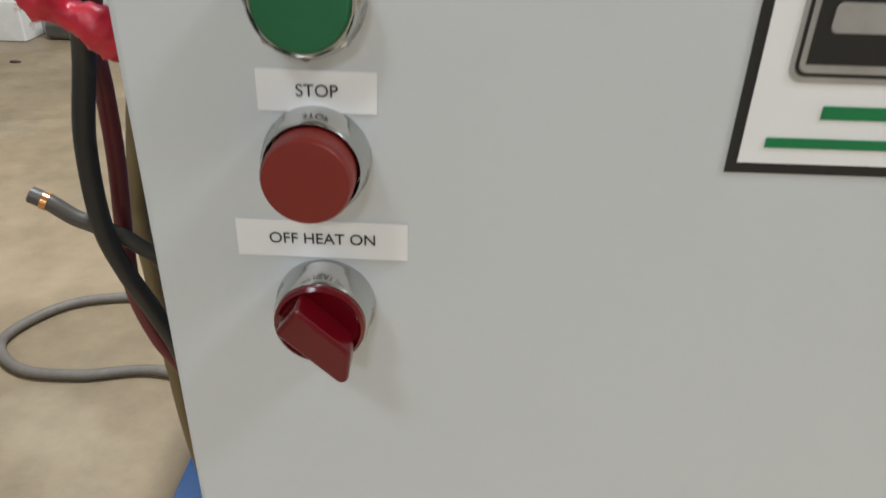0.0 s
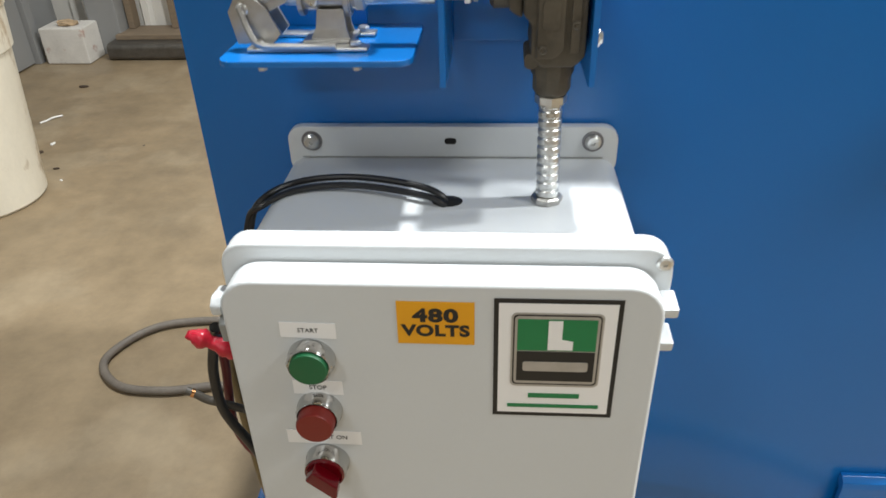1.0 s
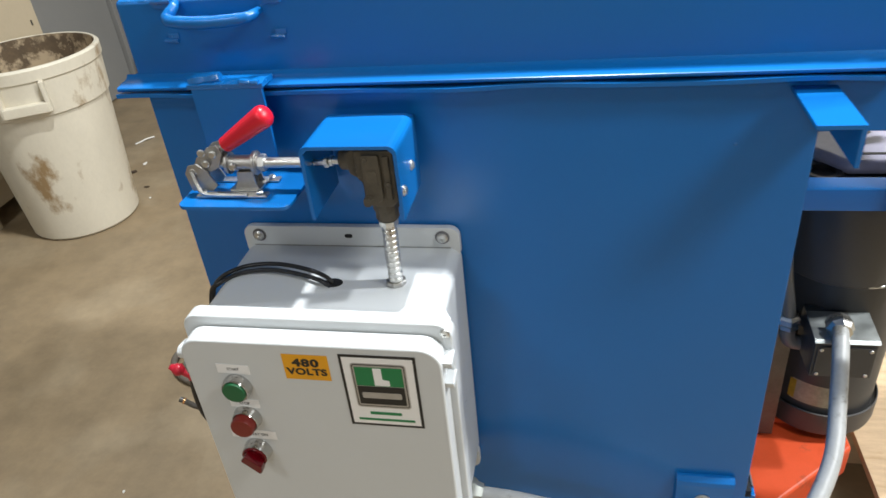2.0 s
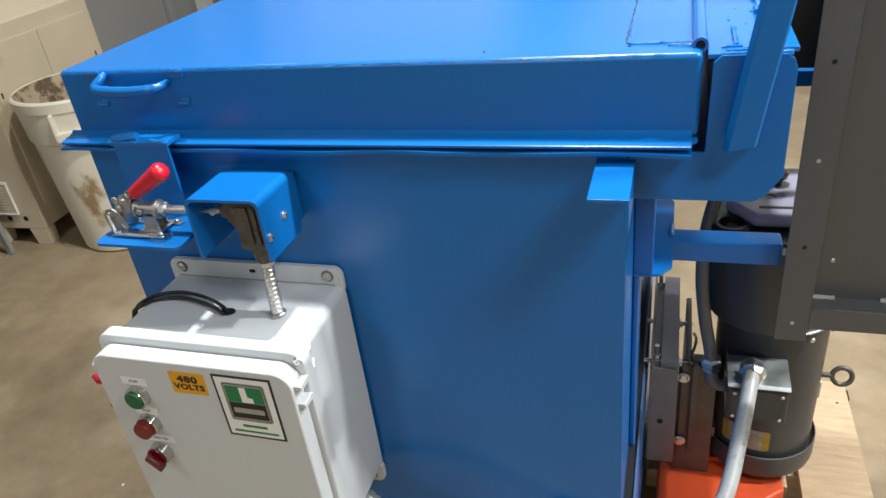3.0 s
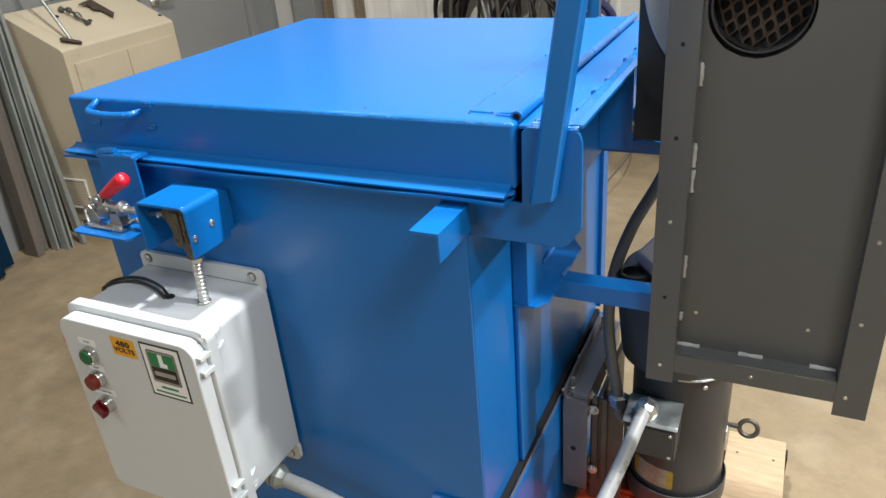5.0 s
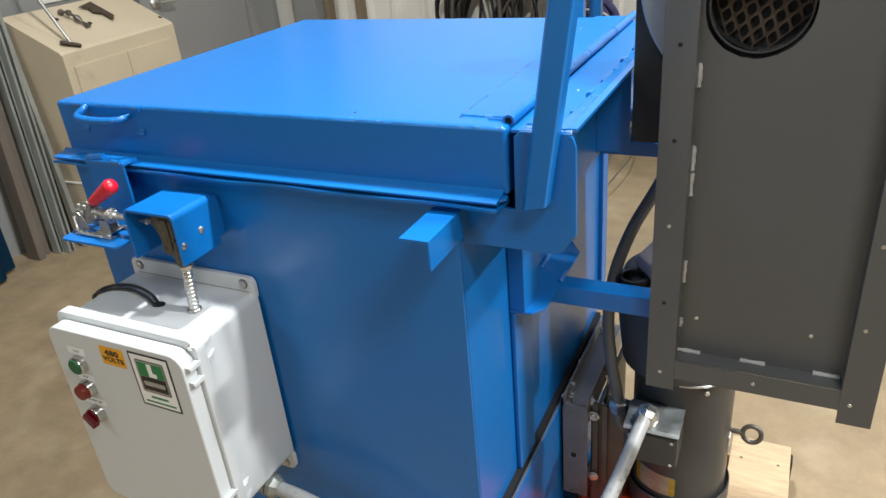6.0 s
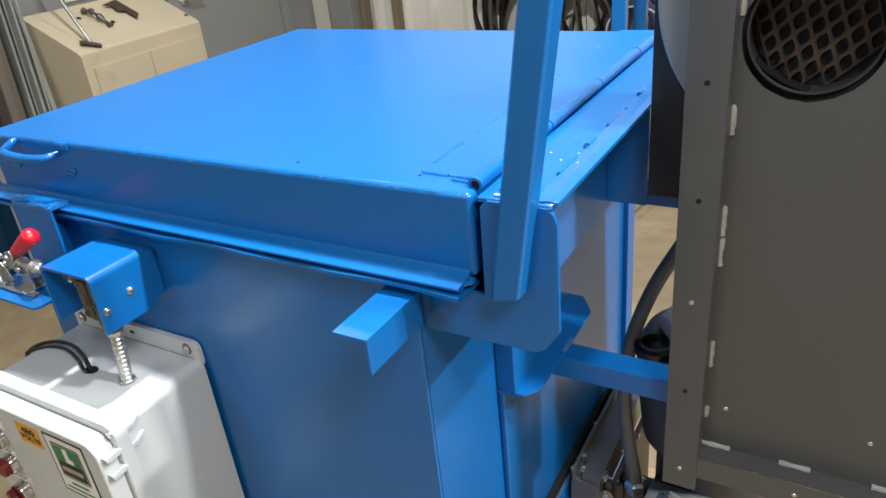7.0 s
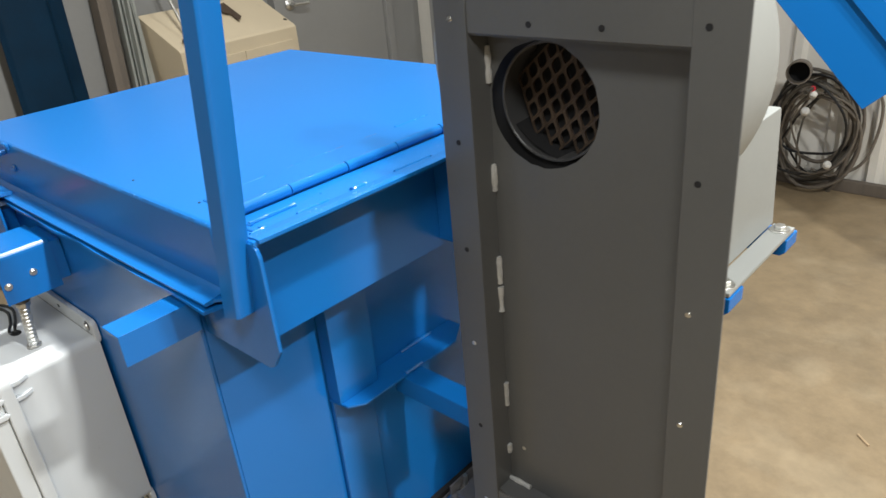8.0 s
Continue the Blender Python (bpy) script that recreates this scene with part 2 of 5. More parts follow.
def rounded(x0, x1, z0, z1, r, n=6):
    """A rectangle's outline with rounded corners."""
    out = []
    for cx, cz, a0 in ((x1 - r, z1 - r, 0), (x0 + r, z1 - r, 90), (x0 + r, z0 + r, 180), (x1 - r, z0 + r, 270)):
        out += [(cx + r * math.cos(radians(a0 + 90 * i / n)), cz + r * math.sin(radians(a0 + 90 * i / n))) for i in range(n + 1)]
    return out


def disc(cx, cz, r, n=24, phase=0.0):
    return [(cx + r * math.cos(2 * math.pi * i / n + phase), cz + r * math.sin(2 * math.pi * i / n + phase)) for i in range(n)]


def lathe(bm, profile, m, n=32, closed=True):
    """A profile of (radius, height) turned round z, then placed by m."""
    rings = []
    for r, h in profile:
        rings.append([bm.verts.new(m @ Vector((r * math.cos(2 * math.pi * i / n), r * math.sin(2 * math.pi * i / n), h))) for i in range(n)])
    for a, b in zip(rings, rings[1:]):
        for i in range(n):
            bm.faces.new((a[i], a[(i + 1) % n], b[(i + 1) % n], b[i]))
    if closed:
        bm.faces.new(rings[0][::-1])
        bm.faces.new(rings[-1])
    return bm


def smooth_path(pts, steps=8):
    p = [Vector(q) for q in pts]
    p = [p[0] * 2 - p[1]] + p + [p[-1] * 2 - p[-2]]
    out = []
    for i in range(1, len(p) - 2):
        for s in range(steps):
            t = s / steps
            a, b, c, d = p[i - 1], p[i], p[i + 1], p[i + 2]
            out.append(0.5 * (2 * b + (c - a) * t + (2 * a - 5 * b + 4 * c - d) * t * t + (3 * b - a - 3 * c + d) * t ** 3))
    return out + [p[-2]]


def tube(bm, pts, r, n=12, radii=None):
    """A round tube along points; radii may vary along it."""
    up, rings = None, []
    for i, p in enumerate(pts):
        d = (pts[min(i + 1, len(pts) - 1)] - pts[max(i - 1, 0)]).normalized()
        if up is None:
            up = d.orthogonal().normalized()
        up = (up - d * up.dot(d)).normalized()
        side = d.cross(up)
        rr = radii[i] if radii else r
        rings.append([bm.verts.new(p + rr * (math.cos(2 * math.pi * k / n) * up + math.sin(2 * math.pi * k / n) * side)) for k in range(n)])
    for a, b in zip(rings, rings[1:]):
        for k in range(n):
            bm.faces.new((a[k], a[(k + 1) % n], b[(k + 1) % n], b[k]))
    bm.faces.new(rings[0][::-1])
    bm.faces.new(rings[-1])
    return bm


def rod(bm, a, b, r, n=16):
    return tube(bm, [Vector(a), Vector(b)], r, n)


def facing(x, y, z, direction):
    """The pose at a point whose z axis goes along a direction."""
    return Matrix.Translation((x, y, z)) @ Vector(direction).to_track_quat("Z", "Y").to_matrix().to_4x4()


def bolt(name, x, y, z, direction, parent, r=0.006, washer=0.0, mat=None, label=""):
    bm, m = bmesh.new(), facing(x, y, z, direction)
    if washer:
        lathe(bm, [(washer, 0), (washer, 0.0014), (washer * 0.96, 0.0018)], m, 20)
    lathe(bm, [(r, 0.0012), (r, r * 0.75), (r * 0.85, r * 0.9)], m, 6)
    return part(name, bm, mat or ZINC, parent, label)


def pan_screw(x, y, z, direction, parent, r=0.006, washer=0.0):
    bm, m = bmesh.new(), facing(x, y, z, direction)
    if washer:
        lathe(bm, [(washer, 0), (washer, 0.0012), (washer * 0.96, 0.0016)], m, 24)
    lathe(bm, [(r, 0.001), (r * 0.95, r * 0.35), (r * 0.7, r * 0.55), (r * 0.25, r * 0.58), (r * 0.2, r * 0.35)], m, 16)
    return part("screw", bm, ZINC, parent)


def weld(bm, a, b, r=0.004, seed=1):
    """A lumpy bead from a to b."""
    rnd = random.Random(seed)
    a, b = Vector(a), Vector(b)
    n = max(6, int((b - a).length / 0.006))
    pts = [a.lerp(b, i / n) for i in range(n + 1)]
    return tube(bm, pts, r, 8, [r * (0.75 + 0.5 * rnd.random()) for _ in pts])


def lettering(text, size, x, y, z, mat, parent, spread=1.0, name="lettering", thick=0.0, wide=1.0):
    """Words in the built-in font, facing -y, centred at (x, y, z)."""
    cu = bpy.data.curves.new("lettering", "FONT")
    cu.body, cu.size, cu.align_x, cu.align_y, cu.space_character = text, size, "CENTER", "CENTER", spread
    cu.extrude, cu.offset = 0.0001, thick
    ob = bpy.data.objects.new("lettering", cu)
    me = bpy.data.meshes.new_from_object(ob)
    bpy.data.objects.remove(ob)
    me.transform(Matrix.Diagonal((wide, 1, 1, 1)))
    me.transform(pose(x, y, z, 90, 0, 0))
    me.materials.clear()
    me.materials.append(mat)
    out = new(name, me)
    out.parent = parent
    return out


# ---- the setting: one bay of a workshop ----
XL, XR, YF, YB, HC = -2.79, 8.0, -8.0, 3.92, 5.2
tagged(link("floor", new_box(XL - 0.2, XR + 0.2, YF - 0.2, YB + 0.2, -0.15, 0.0), CONCRETE), "worn tan concrete workshop floor with stains", "floor", kind="structure")
# Ceiling and right and front walls are unseen, kept pale to bounce light.
tagged(link("ceiling", new_box(XL - 0.2, XR + 0.2, YF - 0.2, YB + 0.2, HC, HC + 0.12), CEIL), "unseen pale ceiling closing the workshop", "ceiling", kind="structure")
tagged(link("wall_left", new_box(XL - 0.12, XL, YF, YB, 0, HC), GREY_WALL), "grey painted partition wall", "wall", kind="structure")
tagged(link("wall_right", new_box(XR, XR + 0.12, YF, YB, 0, HC), SHEET_WHITE), "unseen cream-white wall closing the workshop", "wall", kind="structure")
tagged(link("wall_front", new_box(XL, XR, YF - 0.12, YF, 0, HC), SHEET_WHITE), "unseen cream-white wall closing the workshop", "wall", kind="structure")


def ribbed_wall():
    """Sheet wall with upright ribs, one pressed profile pushed upwards."""
    bm = bmesh.new()
    pts, x = [], XL
    while x < XR:
        pts += [(x, YB), (x + 0.115, YB), (x + 0.135, YB - 0.032), (x + 0.175, YB - 0.032), (x + 0.195, YB)]
        x += 0.23
    pts += [(XR, YB), (XR, YB + 0.12), (XL, YB + 0.12)]
    return prism(bm, pts, "z", 0.0, HC)


tagged(link("wall_back", ribbed_wall(), SHEET_WHITE), "cream-white ribbed sheet-metal wall", "wall", kind="structure")
tagged(link("baseboard", new_box(-0.6, 3.0, YB - 0.075, YB - 0.034, 0.0, 0.07, 0.006), OLD_WOOD), "dark wooden board along the foot of the wall", "baseboard", kind="structure")


# Fittings are unseen; one hangs at every lamp, the added ones included.
def lamp_fitting(x, y, z, sx, sy):
    t = thing("unseen_light", "unseen white light fitting hung over a lamp", "light", "high-bay lights")
    t.location = (x, y, z)
    part("housing", prism(bmesh.new(), [(-sx / 2 - 0.04, 0), (sx / 2 + 0.04, 0), (sx / 2 + 0.04, 0.03), (sx / 2 - 0.05, 0.09), (-sx / 2 + 0.05, 0.09), (-sx / 2 - 0.04, 0.03)], "y", -sy / 2 - 0.04, sy / 2 + 0.04), WHITE_PLASTIC, t)
    part("suspension", rod(bmesh.new(), (0, 0, 0.09), (0, 0, HC - z), 0.008), ZINC, t)


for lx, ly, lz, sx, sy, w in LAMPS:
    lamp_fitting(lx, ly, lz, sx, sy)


def steel_door():
    t = tagged(new("door_1"), "grey steel door with a lever handle, shut", "door", kind="structure")
    part("door_leaf", new_box(XL + 0.004, XL + 0.045, 2.585, 3.50, 0.01, 2.06, 0.004), GREY_WALL, t)
    for y0, y1, z0, z1 in ((2.515, 2.58, 0, 2.13), (3.505, 3.57, 0, 2.13), (2.58, 3.505, 2.065, 2.13)):
        part("door_frame", new_box(XL + 0.002, XL + 0.075, y0, y1, z0, z1, 0.005), GREY_WALL, t)
    h = part("door_handle", lathe(bmesh.new(), [(0.036, 0), (0.036, 0.008), (0.03, 0.014), (0.013, 0.02), (0.012, 0.055)], facing(XL + 0.045, 2.655, 1.118, (1, 0, 0)), 24), ZINC, t, "satin metal lever handle")
    part("lever", tube(bmesh.new(), smooth_path([(XL + 0.098, 2.655, 1.118), (XL + 0.102, 2.695, 1.118), (XL + 0.102, 2.775, 1.116)]), 0.010), ZINC, h)


steel_door()

# jamb and framed opening in the back corner
tagged(link("trim", new_box(-2.46, -2.27, YB - 0.22, YB - 0.036, 0, HC, 0.01), GREY_WALL), "grey steel column at the wall", "column", kind="structure")
for x in (-2.262, -1.985):
    tagged(link("trim", new_box(x, x + 0.040, YB - 0.12, YB - 0.036, 0.132, 2.3, 0.004), SILL_WOOD), "brown timber stud on the sheet wall", "stud", kind="structure")
tagged(link("trim", new_box(-2.29, -0.9, YB - 0.26, YB - 0.036, 0.100, 0.131, 0.004), SILL_WOOD), "dusty brown timber sill board", "sill", kind="structure")
tagged(link("trim", prism(bmesh.new(), rounded(YB - 0.36, YB - 0.04, 0.0, 0.099, 0.03), "x", -2.31, -0.9), DARK_STEEL), "dark metal threshold along the wall", "threshold", kind="structure")


# ---- the blue tank ----
FX0, FX1, FY0, FY1 = -0.240, 0.569, 0.006, 0.845
TANK_Z, RIM_Z, LID_Z = 0.538, 1.222, 1.338
tank = thing("heated_tank", "blue painted steel tank with a hinged flat lid", "tank")


def weld_bead(parent, a, b, r, seed):
    return part("weld_bead", weld(bmesh.new(), a, b, r, seed), BLUE_RUN, parent, "glossy painted weld bead")


def tank_parts():
    part("front_wall", new_box(FX0, FX1, FY0, FY0 + 0.006, 0.16, RIM_Z, 0.002), BLUE, tank)
    part("rear_wall", new_box(FX0, FX1, FY1 - 0.006, FY1, TANK_Z, RIM_Z, 0.002), BLUE, tank)
    part("left_wall", new_box(FX0, FX0 + 0.006, FY0 + 0.006, FY1 - 0.006, TANK_Z, RIM_Z), BLUE, tank)
    part("right_wall", new_box(FX1 - 0.006, FX1, FY0 + 0.006, FY1 - 0.006, TANK_Z, RIM_Z), BLUE, tank)
    part("floor_plate", new_box(FX0 + 0.007, FX1 - 0.007, FY0 + 0.007, FY1 - 0.007, TANK_Z + 0.004, TANK_Z + 0.012), BLUE, tank)
    # base under the tank, set back behind a dark joint
    part("base_seal", new_box(FX0 + 0.012, FX1 + 0.012, FY0 + 0.012, FY1 - 0.012, TANK_Z - 0.0125, TANK_Z + 0.0008), DARK, tank, "black joint under the tank")
    part("base_edge", new_box(0.5845, 0.5875, FY0 + 0.03, FY1 - 0.012, TANK_Z - 0.0125, TANK_Z - 0.006, 0.0008), MOUNT, tank, "bare steel edge along the joint")
    part("base_cabinet", new_box(FX0, 0.590, FY0 + 0.016, FY1, 0.10, TANK_Z - 0.013, 0.003), BLUE, tank)
    for x in (FX0 + 0.02, FX1 - 0.07):
        for y in (FY0 + 0.03, FY1 - 0.08):
            part("leg", new_box(x, x + 0.05, y, y + 0.05, 0.0, 0.10, 0.003), BLUE, tank)
    # rim flange under the lid, slightly wavy
    bm = bmesh.new()
    n = 40
    front = [(FX0 - 0.03 + (0.652 - FX0 + 0.02) * i / n, -0.0155 + 0.0015 * math.sin(i * 0.9), RIM_Z + 0.0078 + 0.0013 * math.sin(i * 0.55 + 1.0)) for i in range(n + 1)]
    rows = [[bm.verts.new((x, y, z)) for x, y, z in front], [bm.verts.new((x, y, z - 0.005)) for x, y, z in front],
            [bm.verts.new((x, FY0 + 0.03, RIM_Z - 0.003)) for x, y, z in front], [bm.verts.new((x, FY0 + 0.03, RIM_Z + 0.003)) for x, y, z in front]]
    for a, b in zip(rows, rows[1:] + rows[:1]):
        for i in range(n):
            bm.faces.new((a[i], a[i + 1], b[i + 1], b[i]))
    bm.faces.new([r[0] for r in rows])
    bm.faces.new([r[-1] for r in rows][::-1])
    bmesh.ops.recalc_face_normals(bm, faces=bm.faces[:])
    part("rim_flange", bm, BLUE, tank)
    part("rim_flange", new_box(FX0 - 0.03, FX0 + 0.02, FY0 + 0.031, FY1 + 0.01, RIM_Z - 0.003, RIM_Z + 0.003, 0.001), BLUE, tank)
    # boxed overhang under the hinge strip
    part("skirt_plate", new_box(0.672, 0.678, 0.026, FY1 + 0.045, 1.164, 1.3285, 0.001), BLUE, tank)
    part("skirt_bottom", new_box(FX1 + 0.0005, 0.6718, 0.026, FY1 + 0.045, 1.166, 1.171, 0.001), BLUE, tank)
    # upright stiffener on the right wall
    part("stiffener", new_box(FX1 + 0.0006, 0.600, 0.192, 0.279, 0.9276, 1.1655, 0.002), BLUE, tank)
    part("stiffener", new_box(FX1 + 0.0006, 0.580, 0.192, 0.279, TANK_Z + 0.002, 0.9223, 0.003, 3), BLUE, tank)
    part("rear_corner_bar", new_box(0.548, 0.580, FY1 + 0.001, FY1 + 0.05, TANK_Z, 1.30, 0.003), BLUE, tank)
    # ledge on the right wall with cut corners
    part("ledge", prism(bmesh.new(), [(FX1 + 0.0009, 0.190), (0.612, 0.196), (0.630, 0.222), (0.630, 0.452), (0.600, 0.498), (FX1 + 0.0009, 0.498)], "z", 0.9225, 0.9275, 0.001), BLUE, tank)
    weld_bead(tank, (FX1 + 0.004, 0.192, 0.929), (FX1 + 0.004, 0.262, 0.929), 0.004, 3)
    weld_bead(tank, (FX1 + 0.004, 0.36, 0.929), (FX1 + 0.004, 0.44, 0.929), 0.004, 4)
    weld_bead(tank, (0.627, 0.318, 0.929), (0.627, 0.36, 0.929), 0.004, 5)
    # square tube that carries the inlet panel
    part("support_arm", new_box(0.598, 0.806, 0.315, 0.360, 0.880, 0.9215, 0.004), BLUE, tank)
    # two flat bars that carry the blower
    for y in (0.450, 0.656):
        part("support_arm", prism(bmesh.new(), [(FX1 + 0.001, 1.1645), (0.685, 1.1645), (0.685, 1.176), (1.127, 1.176), (1.127, 1.156), (1.119, 1.149), (FX1 + 0.001, 1.149)], "y", y, y + 0.046, 0.002), BLUE, tank)
    part("cross_plate", new_box(0.6785, 0.738, 0.385, 0.391, 1.178, 1.328, 0.001), BLUE, tank)
    # front gusset at the hinge
    part("gusset_plate", prism(bmesh.new(), [(0.5696, 1.2185), (0.5696, 1.154), (0.716, 1.154), (0.728, 1.161), (0.746, 1.188), (0.746, 1.318), (0.742, 1.329), (0.734, 1.3345), (0.668, 1.3345), (0.659, 1.326), (0.657, 1.2185)], "y", 0.0165, 0.0225, 0.0015), BLUE, tank)
    part("gusset_plate", prism(bmesh.new(), [(0.600, 1.16), (0.73, 1.16), (0.746, 1.19), (0.746, 1.33), (0.667, 1.33), (0.667, 1.2), (0.6, 1.2)], "y", FY1 + 0.051, FY1 + 0.057, 0.0015), BLUE, tank)
    # fixed hinge strip with folded edge
    part("hinge_strip", new_box(0.653, 0.738, 0.0228, FY1 + 0.05, 1.3288, 1.3345, 0.0015), BLUE, tank)
    part("strip_edge", prism(bmesh.new(), [(0.716, 1.335), (0.746, 1.335), (0.746, 1.3405), (0.735, 1.3408), (0.717, 1.3385)], "y", 0.022, FY1 + 0.05, 0.001), BLUE_RUN, tank)
    weld_bead(tank, (0.668, 0.0215, 1.334), (0.700, 0.0215, 1.334), 0.0036, 7)
    weld_bead(tank, (0.706, 0.0215, 1.334), (0.740, 0.0215, 1.334), 0.0042, 6)
    for k, (y0, y1) in enumerate(((0.03, 0.055), (0.10, 0.15), (0.19, 0.215), (0.27, 0.34), (0.41, 0.44), (0.50, 0.60), (0.66, 0.70))):
        weld_bead(tank, (0.716, y0, 1.337), (0.716, y1, 1.337), 0.0028 + 0.0006 * (k % 3), 50 + k)
    weld_bead(tank, (0.684, 0.05, 1.3355), (0.684, 0.12, 1.3355), 0.003, 10)
    for k, (x0, x1, y, rr) in enumerate(((0.672, 0.700, 0.031, 0.0026), (0.690, 0.716, 0.039, 0.0022), (0.668, 0.690, 0.047, 0.0024), (0.700, 0.714, 0.052, 0.0020))):
        weld_bead(tank, (x0, y, 1.3346), (x1, y + 0.003, 1.3346), rr, 70 + k)
    # weld spatter under the paint of the hinge strip
    bm = bmesh.new()
    rnd = random.Random(23)
    for k in range(26):
        u = rnd.random() ** 1.6
        x, y, r = 0.676 + 0.064 * rnd.random(), 0.02 + 0.75 * u, 0.0009 + 0.0016 * rnd.random() ** 2
        z = 1.3345 if x < 0.714 else 1.3395
        bmesh.ops.create_icosphere(bm, subdivisions=1, radius=r, matrix=Matrix.Translation((x, y, z)) @ Matrix.Diagonal((1.3, 1.0, 0.8, 1)))
    tagged(part("weld_spatter", bm, BLUE_RUN, tank, "small glossy painted spatter beads"), kind="stuff")
    # leaning angle-iron post by the hinge
    bm = bmesh.new()
    prof = [(0.0, 0.003), (0.006, -0.006), (0.034, -0.005), (0.0365, -0.001), (0.0365, 0.023), (0.0315, 0.023), (0.031, 0.0005), (0.007, 0.001)]
    ends = [[bm.verts.new((0.6745 + 0.145 * (z - 1.23) + x, y + dy, z + (0.006 if x > 0.02 and z < 1.3 else 0.0))) for x, y in prof] for z, dy in ((1.230, -0.004), (2.05, 0.012))]
    n = len(prof)
    for i in range(n):
        bm.faces.new((ends[0][i], ends[0][(i + 1) % n], ends[1][(i + 1) % n], ends[1][i]))
    bm.faces.new(ends[0][::-1])
    bm.faces.new(ends[1])
    bmesh.ops.recalc_face_normals(bm, faces=bm.faces[:])
    bevel_new(bm, ends[0] + ends[1], 0.0012)
    part("lean_post", bm, BLUE, tank)
    # stub of angle iron under the rim
    part("stop_angle", prism(bmesh.new(), [(0.532, 1.214), (0.578, 1.214), (0.578, 1.168), (0.573, 1.168), (0.573, 1.209), (0.532, 1.209)], "y", -0.104, FY0 - 0.0005, 0.0008), BLUE, tank)
    # clip at the foot of the front wall
    clip = part("foot_clip", prism(bmesh.new(), [(-0.009, 0.37), (-0.001, 0.37), (-0.001, 0.566), (0.0055, 0.574), (0.0055, 0.586), (-0.0005, 0.586), (-0.0075, 0.580), (-0.009, 0.572)], "x", 0.462, 0.548, 0.0008), BLUE, tank)
    bolt("bolt", 0.503, -0.0093, 0.543, (0, -1, 0), clip, 0.008, 0.012)
    part("foot_flange", prism(bmesh.new(), rounded(-0.280, FX0 - 0.001, -0.02, 0.10, 0.016), "z", 0.470, 0.478, 0.001), BLUE, tank)
    # paint nibs on the front wall
    for x, z in ((0.483, 1.145),):
        part("paint_nib", lathe(bmesh.new(), [(0.0022, 0), (0.0017, 0.0008), (0.0007, 0.0012)], facing(x, FY0, z, (0, -1, 0)), 8), BLUE_RUN, tank)
    # bracket that carries the clamp
    br = part("clamp_bracket", prism(bmesh.new(), rounded(-0.160, -0.018, -0.126, -0.022, 0.012), "z", 1.1275, 1.1325, 0.0012), BLUE, tank)
    part("bracket_leg", new_box(-0.156, -0.064, -0.030, -0.025, 1.1326, 1.246, 0.0012), BLUE, br)
    part("bracket_lip", prism(bmesh.new(), [(-0.031, 1.2465), (-0.031, 1.240), (-0.020, 1.2405), (0.004, 1.2395), (0.004, 1.2465), (-0.018, 1.249)], "x", -0.160, -0.062, 0.001), BLUE_RUN, br, "painted bracket lip with weld lumps")
    part("stay", new_box(-0.128, -0.100, -0.0249, FY0 - 0.0005, 1.140, 1.205, 0.001), BLUE, br)
    weld_bead(br, (-0.158, -0.022, 1.247), (-0.118, -0.02, 1.252), 0.0075, 11)
    weld_bead(br, (-0.09, -0.028, 1.248), (-0.066, -0.03, 1.247), 0.004, 12)
    # hood over the limit switch: folded plate, open in front and below
    t = 0.0045
    r = 0.010
    outer = [(0.0, 1.106), (0.0, 1.199 - r)] + [(r - r * math.cos(a), 1.199 - r + r * math.sin(a)) for a in (0.4, 0.8, 1.2, 1.571)] + [(0.113 - r + r * math.sin(a), 1.199 - r + r * math.cos(a)) for a in (0, 0.4, 0.8, 1.2)] + [(0.113, 1.199 - r), (0.113, 1.106)]
    inner = [(0.113 - t, 1.106), (0.113 - t, 1.199 - r), (0.113 - r, 1.199 - t), (r, 1.199 - t), (t, 1.199 - r), (t, 1.106)]
    hood = part("switch_hood", prism(bmesh.new(), outer + inner, "y", -0.108, -0.014, 0.0006), BLUE, tank)
    part("hood_back", new_box(0.005, 0.108, -0.0145, FY0 - 0.001, 1.115, 1.190, 0.001), BLUE, hood)
    for y, z in ((-0.054, 1.147), (-0.104 + 0.006, 1.147)):
        bolt("bolt", 0.1132, y, 1.150 if y > -0.07 else 1.140, (1, 0, 0), hood, 0.0045, 0.0065)


